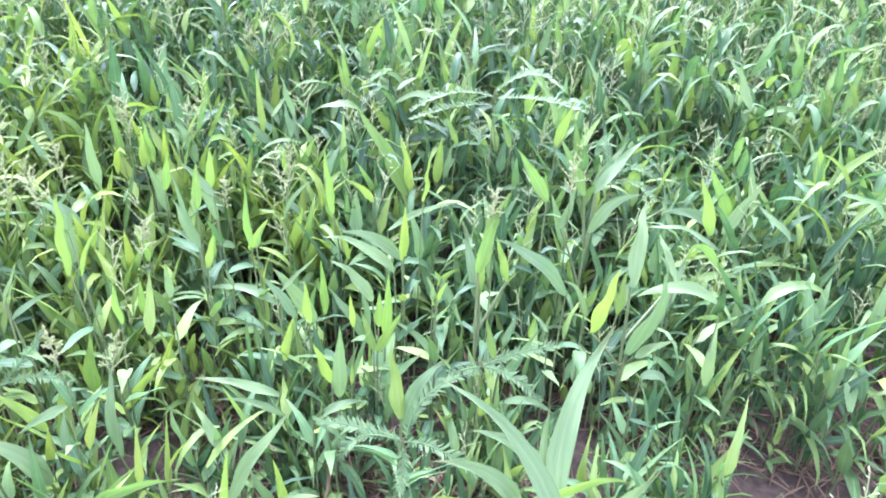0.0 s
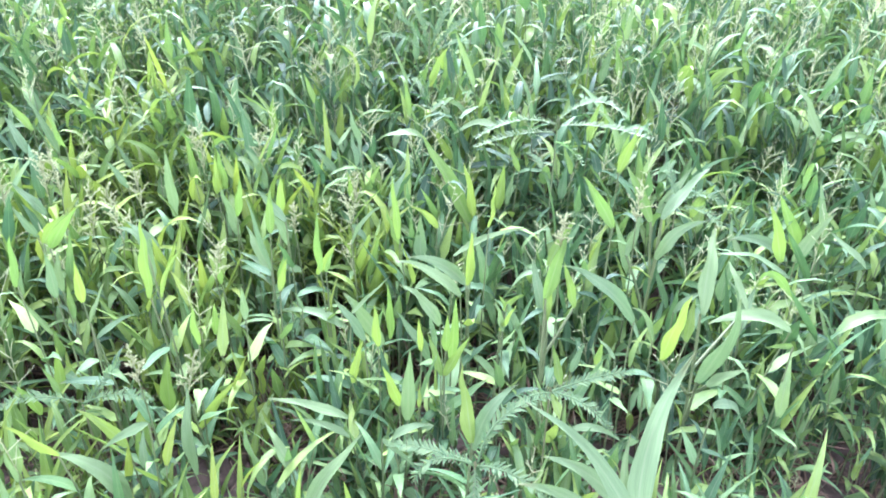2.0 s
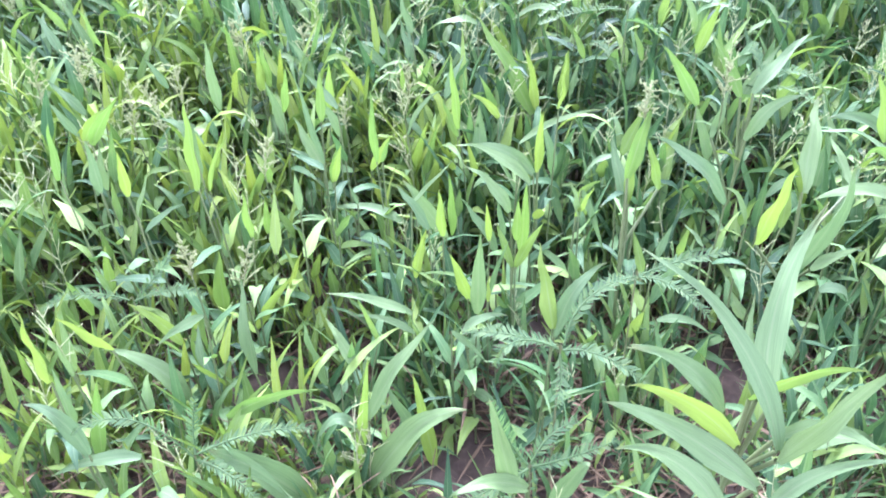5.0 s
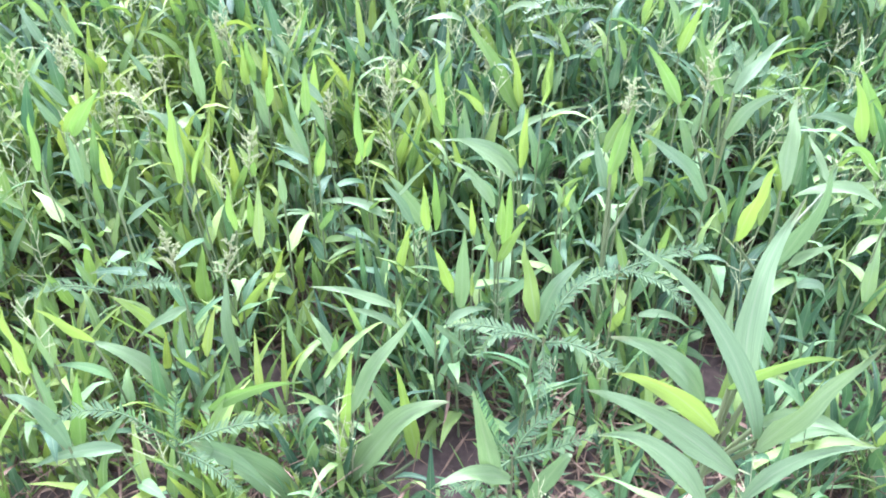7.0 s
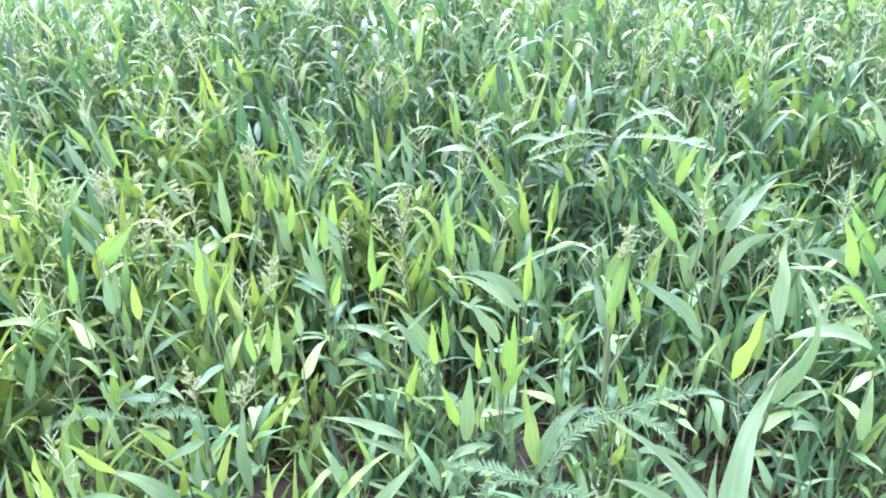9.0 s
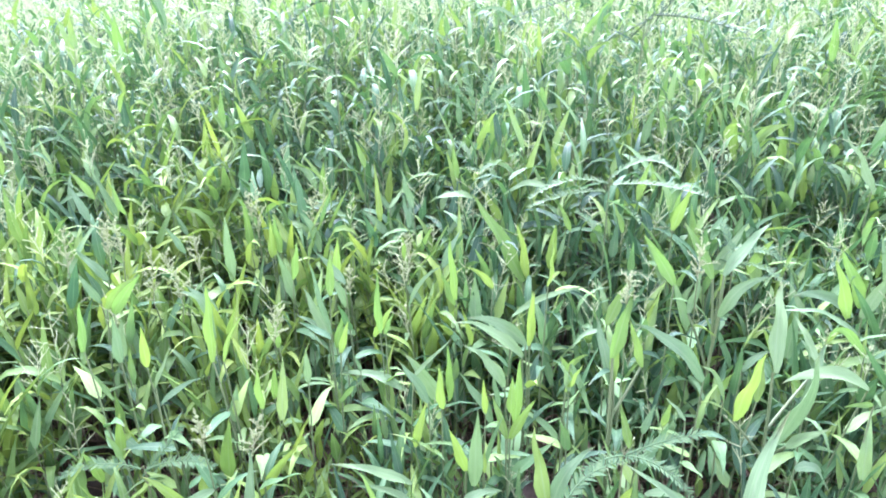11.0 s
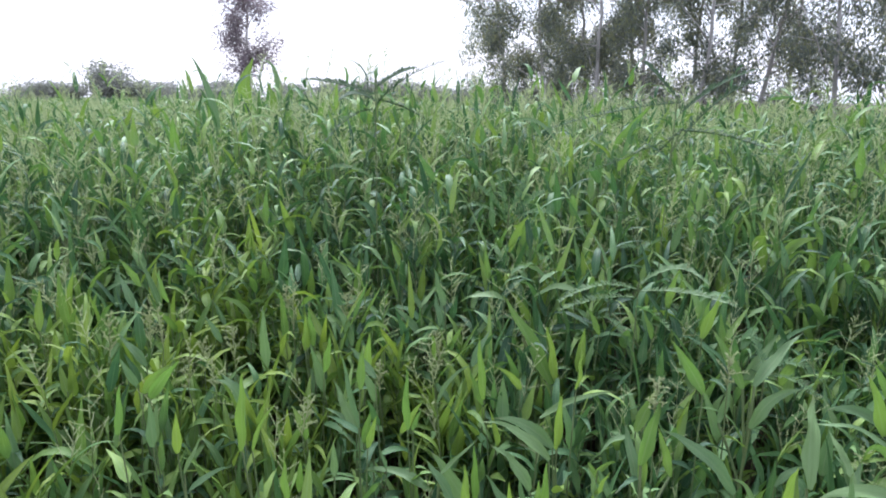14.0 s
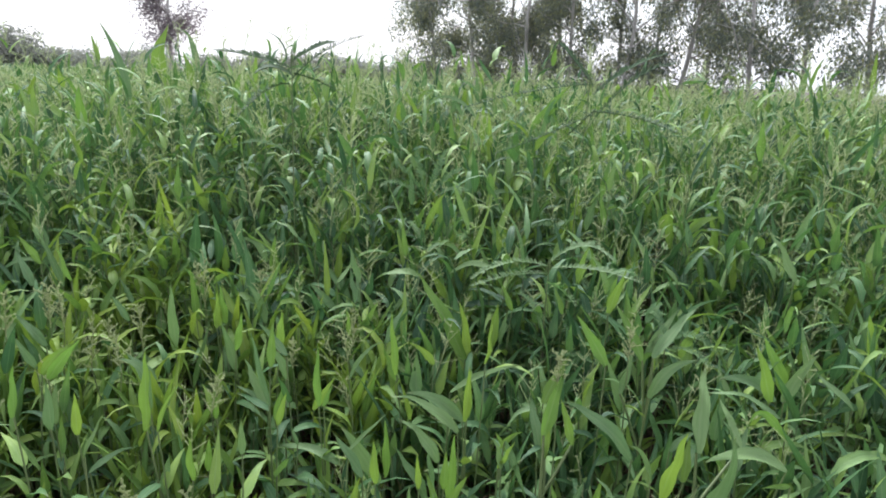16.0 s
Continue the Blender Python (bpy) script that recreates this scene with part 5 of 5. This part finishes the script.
feather_plant("feathery-leaved seedling shaded by millet", (-0.680, 1.373, 0.349), [
    ((-0.689, 1.373, 0.340), (-0.856, 1.323, 0.360), (0.000, -0.000, 0.028)),
    ((-0.688, 1.373, 0.318), (-0.593, 1.423, 0.422), (0.010, 0.000, 0.013)),
    ((-0.680, 1.373, 0.336), (-0.496, 1.323, 0.380), (0.012, -0.000, 0.023)),
])
feather_plant("feathery-leaved legume half hidden in the millet", (0.920, 1.924, 0.617), [
    ((0.927, 1.924, 0.600), (1.041, 1.824, 0.608), (-0.008, 0.000, 0.046)),
    ((0.931, 1.924, 0.584), (0.999, 1.774, 0.589), (0.003, 0.000, 0.022)),
    ((0.922, 1.924, 0.609), (0.912, 2.024, 0.690), (-0.005, 0.000, 0.008)),
])
headed_stalk((-0.457, 2.563, 0.816), (-0.497, 2.565, 1.038))
headed_stalk((-0.176, 2.563, 0.753), (-0.158, 2.566, 1.047))
headed_stalk((-0.221, 2.663, 0.725), (-0.250, 2.665, 0.932))
headed_stalk((-0.029, 2.764, 0.747), (-0.005, 2.765, 0.900))
headed_stalk((-0.906, 2.560, 0.641), (-0.916, 2.562, 0.867))
headed_stalk((-0.553, 2.173, 0.612), (-0.548, 2.174, 0.787))
headed_stalk((-0.889, 1.923, 0.643), (-0.899, 1.923, 0.776))
headed_stalk((-1.056, 1.923, 0.611), (-1.042, 1.923, 0.752))
headed_stalk((-1.396, 2.223, 0.648), (-1.414, 2.160, 0.786))
headed_stalk((0.464, 1.474, 0.673), (0.468, 1.474, 0.777))
headed_stalk((0.714, 1.684, 0.655), (0.713, 1.684, 0.757))
headed_stalk((0.292, 2.424, 0.653), (0.310, 2.424, 0.800))
headed_stalk((-0.068, 2.024, 0.512), (-0.051, 2.024, 0.643))
headed_stalk((-0.409, 2.423, 0.546), (-0.390, 2.424, 0.687))
headed_stalk((-0.809, 2.023, 0.524), (-0.804, 2.023, 0.637))
headed_stalk((0.593, 2.765, 0.672), (0.598, 2.766, 0.792))
headed_stalk((1.365, 2.868, 0.741), (1.359, 2.869, 0.887))
headed_stalk((0.363, 6.470, 1.238), (0.319, 6.472, 1.484))
headed_stalk((0.890, 6.971, 1.165), (0.856, 6.973, 1.379))
headed_stalk((2.514, 4.977, 1.275), (2.425, 4.979, 1.502))
headed_stalk((-0.927, 1.923, 0.641), (-0.924, 1.923, 0.776))
headed_stalk((-0.802, 1.873, 0.529), (-0.785, 1.873, 0.685))
headed_stalk((-0.699, 1.823, 0.546), (-0.709, 1.823, 0.654))
headed_stalk((-0.690, 1.973, 0.553), (-0.693, 1.974, 0.713))
headed_stalk((-0.580, 2.224, 0.656), (-0.588, 2.224, 0.749))
headed_stalk((-0.429, 1.723, 0.472), (-0.405, 1.724, 0.580))
headed_stalk((-0.374, 2.224, 0.583), (-0.380, 2.224, 0.737))
headed_stalk((-0.235, 1.924, 0.512), (-0.233, 1.924, 0.610))
headed_stalk((-0.077, 2.124, 0.484), (-0.065, 2.124, 0.641))
headed_stalk((-0.511, 1.323, 0.425), (-0.514, 1.323, 0.522))
headed_stalk((-0.427, 1.373, 0.359), (-0.394, 1.373, 0.476))
headed_stalk((0.218, 2.124, 0.549), (0.224, 2.124, 0.652))

# ---- trees ----
def leaf_cards(sheaf, at, length, width, rng, hang=0.8):
    """Small pointed leaves that hang, lozenge shaped."""
    n = len(at)
    d = unit(np.stack([rng.normal(0, 1, n), rng.normal(0, 1, n), rng.normal(-1.6 * hang, 0.6, n)], -1))
    side = unit(np.cross(d, rng.normal(size=(n, 3))))
    L, W = length[:, None] * d, 0.5 * width[:, None] * side
    verts = np.stack([at, at + 0.4 * L + W, at + L, at + 0.4 * L - W], 1)
    quads = (np.arange(n) * 4)[:, None] + np.arange(4)
    uv = np.array([[0.5, 0], [1, 0.4], [0.5, 1], [0, 0.4]])[None] + np.zeros((n, 1, 1))
    sheaf.add(verts, quads, uv)


def limb(sheaf, a, b, r0, r1, rng, rows=6, sides=6, bow=0.12):
    a, b = np.array(a, float), np.array(b, float)
    t = np.linspace(0, 1, rows)
    L = np.linalg.norm(b - a)
    wob = rng.normal(0, bow * L / rows, (rows, 3)).cumsum(0) * (t * (1 - t) * 3)[:, None]
    line = a + t[:, None] * (b - a) + wob
    tubes(sheaf, line[None], (r0 + (r1 - r0) * t)[None], sides)
    return line


def gum_tree(x, y, height, lean, crown_low, seed, leaves=11000, clumps=26, radius=1.25, trunk_r=0.06):
    """A tall eucalyptus: pale bare trunk, steep limbs, loose hanging clumps of narrow leaves."""
    rng = np.random.default_rng(seed)
    root = new("eucalyptus_tree")
    root.location = (x, y, float(falling(x, y)))
    bark, crown = Sheaf(), Sheaf()
    trunk = limb(bark, (0, 0, -0.1), (lean, rng.normal(0, 0.3), height), trunk_r, 0.012, rng, 14, 9, 0.10)
    tips = []
    for i in range(20):
        f = crown_low + (1 - crown_low) * (i + rng.random()) / 20 * 0.97
        k = min(int(f * 13), 12)
        p = trunk[k] + (trunk[k + 1] - trunk[k]) * (f * 13 - k)
        az, ln = rng.uniform(0, 6.28), radius * rng.uniform(0.45, 1.1) * (1.15 - 0.6 * (f - crown_low))
        e = p + np.array([np.sin(az) * ln, np.cos(az) * ln, ln * rng.uniform(0.3, 1.1)])
        br = limb(bark, p, e, 0.022 * (1.2 - f * 0.7), 0.005, rng, 5, 5, 0.25)
        for j in range(3):
            q = br[2 + j % 3]
            az2 = rng.uniform(0, 6.28)
            e2 = q + np.array([np.sin(az2), np.cos(az2), rng.uniform(-0.3, 0.7)]) * ln * rng.uniform(0.25, 0.5)
            limb(bark, q, e2, 0.008, 0.003, rng, 4, 4, 0.3)
            tips += [e2, (q + e2) / 2, br[-1]]
    tips = np.array(tips)
    heart = tips[rng.choice(len(tips), clumps, replace=False)]
    share = rng.uniform(0.25, 1.0, clumps)
    which = rng.choice(clumps, leaves, p=share / share.sum())
    ball = rng.normal(0, 1, (leaves, 3))
    ball = ball / np.linalg.norm(ball, axis=1, keepdims=True) * rng.random((leaves, 1)) ** 0.5
    at = heart[which] + ball * (0.20 + 0.30 * share[which])[:, None] * np.array([0.9, 0.9, 1.2])
    loose = rng.random(leaves) < 0.25                          # strands that hang below the clumps
    at[:, 2] -= loose * rng.exponential(0.3, leaves)
    leaf_cards(crown, at, rng.uniform(0.07, 0.13, leaves), rng.uniform(0.022, 0.04, leaves), rng, 0.9)
    part("trunk", bark, bark_mat, root, "pale peeling trunk and limbs")
    part("crown", crown, tree_leaf, root, "loose drooping grey-green foliage")
    tagged(root, "tall eucalyptus with pale trunk and drooping grey-green leaves", "tree", "eucalyptus row at the field's end")


def round_tree(x, y, height, seed, spread, leaves=8500):
    rng = np.random.default_rng(seed)
    root = new("field_tree")
    root.location = (x, y, float(falling(x, y)))
    bark, crown = Sheaf(), Sheaf()
    trunk = limb(bark, (0, 0, -0.1), (0.4, 0, height * 0.93), 0.22, 0.04, rng, 10, 8, 0.12)
    tips = []
    for i in range(22):
        f = 0.36 + 0.62 * i / 22
        p = trunk[min(int(f * 9), 9)]
        az = rng.uniform(0, 6.28)
        ln = spread * rng.uniform(0.55, 1.05) * np.interp(f, [0.3, 0.5, 0.75, 1], [0.5, 0.75, 1.1, 0.7])
        e = p + np.array([np.sin(az) * ln, np.cos(az) * ln, ln * rng.uniform(0.35, 1.0)])
        br = limb(bark, p, e, 0.07, 0.012, rng, 5, 5, 0.25)
        for j in range(3):
            q = br[2 + j]
            e2 = q + rng.normal(0, 0.3, 3) * spread
            limb(bark, q, e2, 0.02, 0.006, rng, 4, 4, 0.3)
            tips += [e2, (q + e2) / 2]
    tips = np.array(tips)
    pick = tips[rng.integers(0, len(tips), leaves)]
    leaf_cards(crown, pick + rng.normal(0, 0.42, (leaves, 3)), rng.uniform(0.16, 0.34, leaves), rng.uniform(0.08, 0.15, leaves), rng, 0.3)
    part("trunk", bark, bark_mat, root, "grey trunk and branches")
    part("crown", crown, dusk_leaf, root, "airy dark foliage with gaps")
    tagged(root, "lone dark tree with an airy crown beyond the field", "tree")


def hedge_bush(x, y, height, wide, seed, leaves=4200, foliage=hazed_bush_leaf):
    rng = np.random.default_rng(seed)
    root = new("bush")
    root.location = (x, y, float(falling(x, y)))
    bark, crown = Sheaf(), Sheaf()
    tips = []
    for i in range(9):
        az, r = rng.uniform(0, 6.28), wide * rng.uniform(0.1, 0.8)
        e = np.array([np.sin(az) * r, np.cos(az) * r, height * rng.uniform(0.5, 0.95)])
        br = limb(bark, (rng.normal(0, 0.2), rng.normal(0, 0.2), -0.1), e, 0.08, 0.015, rng, 5, 5, 0.2)
        tips += [br[1], br[2], br[3], br[4]]
    tips = np.array(tips)
    pick = tips[rng.integers(0, len(tips), leaves)]
    off = np.clip(rng.normal(0, 0.24, (leaves, 3)), -0.42, 0.42) * np.array([wide, wide, height * 0.55])
    at = pick + off
    at[:, 2] = np.clip(at[:, 2], 0.05, height * 1.12)
    leaf_cards(crown, at, rng.uniform(0.14, 0.28, leaves) * wide / 2, rng.uniform(0.09, 0.16, leaves) * wide / 2, rng, 0.2)
    part("branch_frame", bark, bark_mat, root)
    part("foliage", crown, foliage, root)
    tagged(root, "dark leafy bush at the far edge of the field", "bush", "bushes along the far edge")


for i in range(17):                    # a close double row along the field's near side
    k = i if i < 11 else i - 10.5
    rngt = np.random.default_rng(60 + i)
    x = 1.35 + 0.98 * k + (0.9 if i >= 11 else 0) + rngt.normal(0, 0.15)
    y = float(np.interp(x, [1, 2, 8, 14], [20, 18.6, 13.4, 11.4])) + (2.4 if i >= 11 else 0) + rngt.normal(0, 0.3)
    gum_tree(x, y, rngt.uniform(5.8, 7.2), rngt.normal(0, 0.35), rngt.uniform(0.08, 0.2), 100 + i, 14000 if x < 4.5 else 9500, 36 if x < 4.5 else 24)
round_tree(-18.3, 61.0, 11.6, 40, 2.35)
rngb = np.random.default_rng(77)
for i in range(44):
    x = -64 + i * 1.75 + rngb.normal(0, 0.9)
    high = rngb.uniform(1.9, 3.3) if x < 2 else rngb.uniform(1.6, 2.6)
    hedge_bush(x, 78 + rngb.normal(0, 3), high, rngb.uniform(1.4, 3.4), 200 + i)
hedge_bush(-37.8, 76.0, 4.7, 2.9, 290, 7000)
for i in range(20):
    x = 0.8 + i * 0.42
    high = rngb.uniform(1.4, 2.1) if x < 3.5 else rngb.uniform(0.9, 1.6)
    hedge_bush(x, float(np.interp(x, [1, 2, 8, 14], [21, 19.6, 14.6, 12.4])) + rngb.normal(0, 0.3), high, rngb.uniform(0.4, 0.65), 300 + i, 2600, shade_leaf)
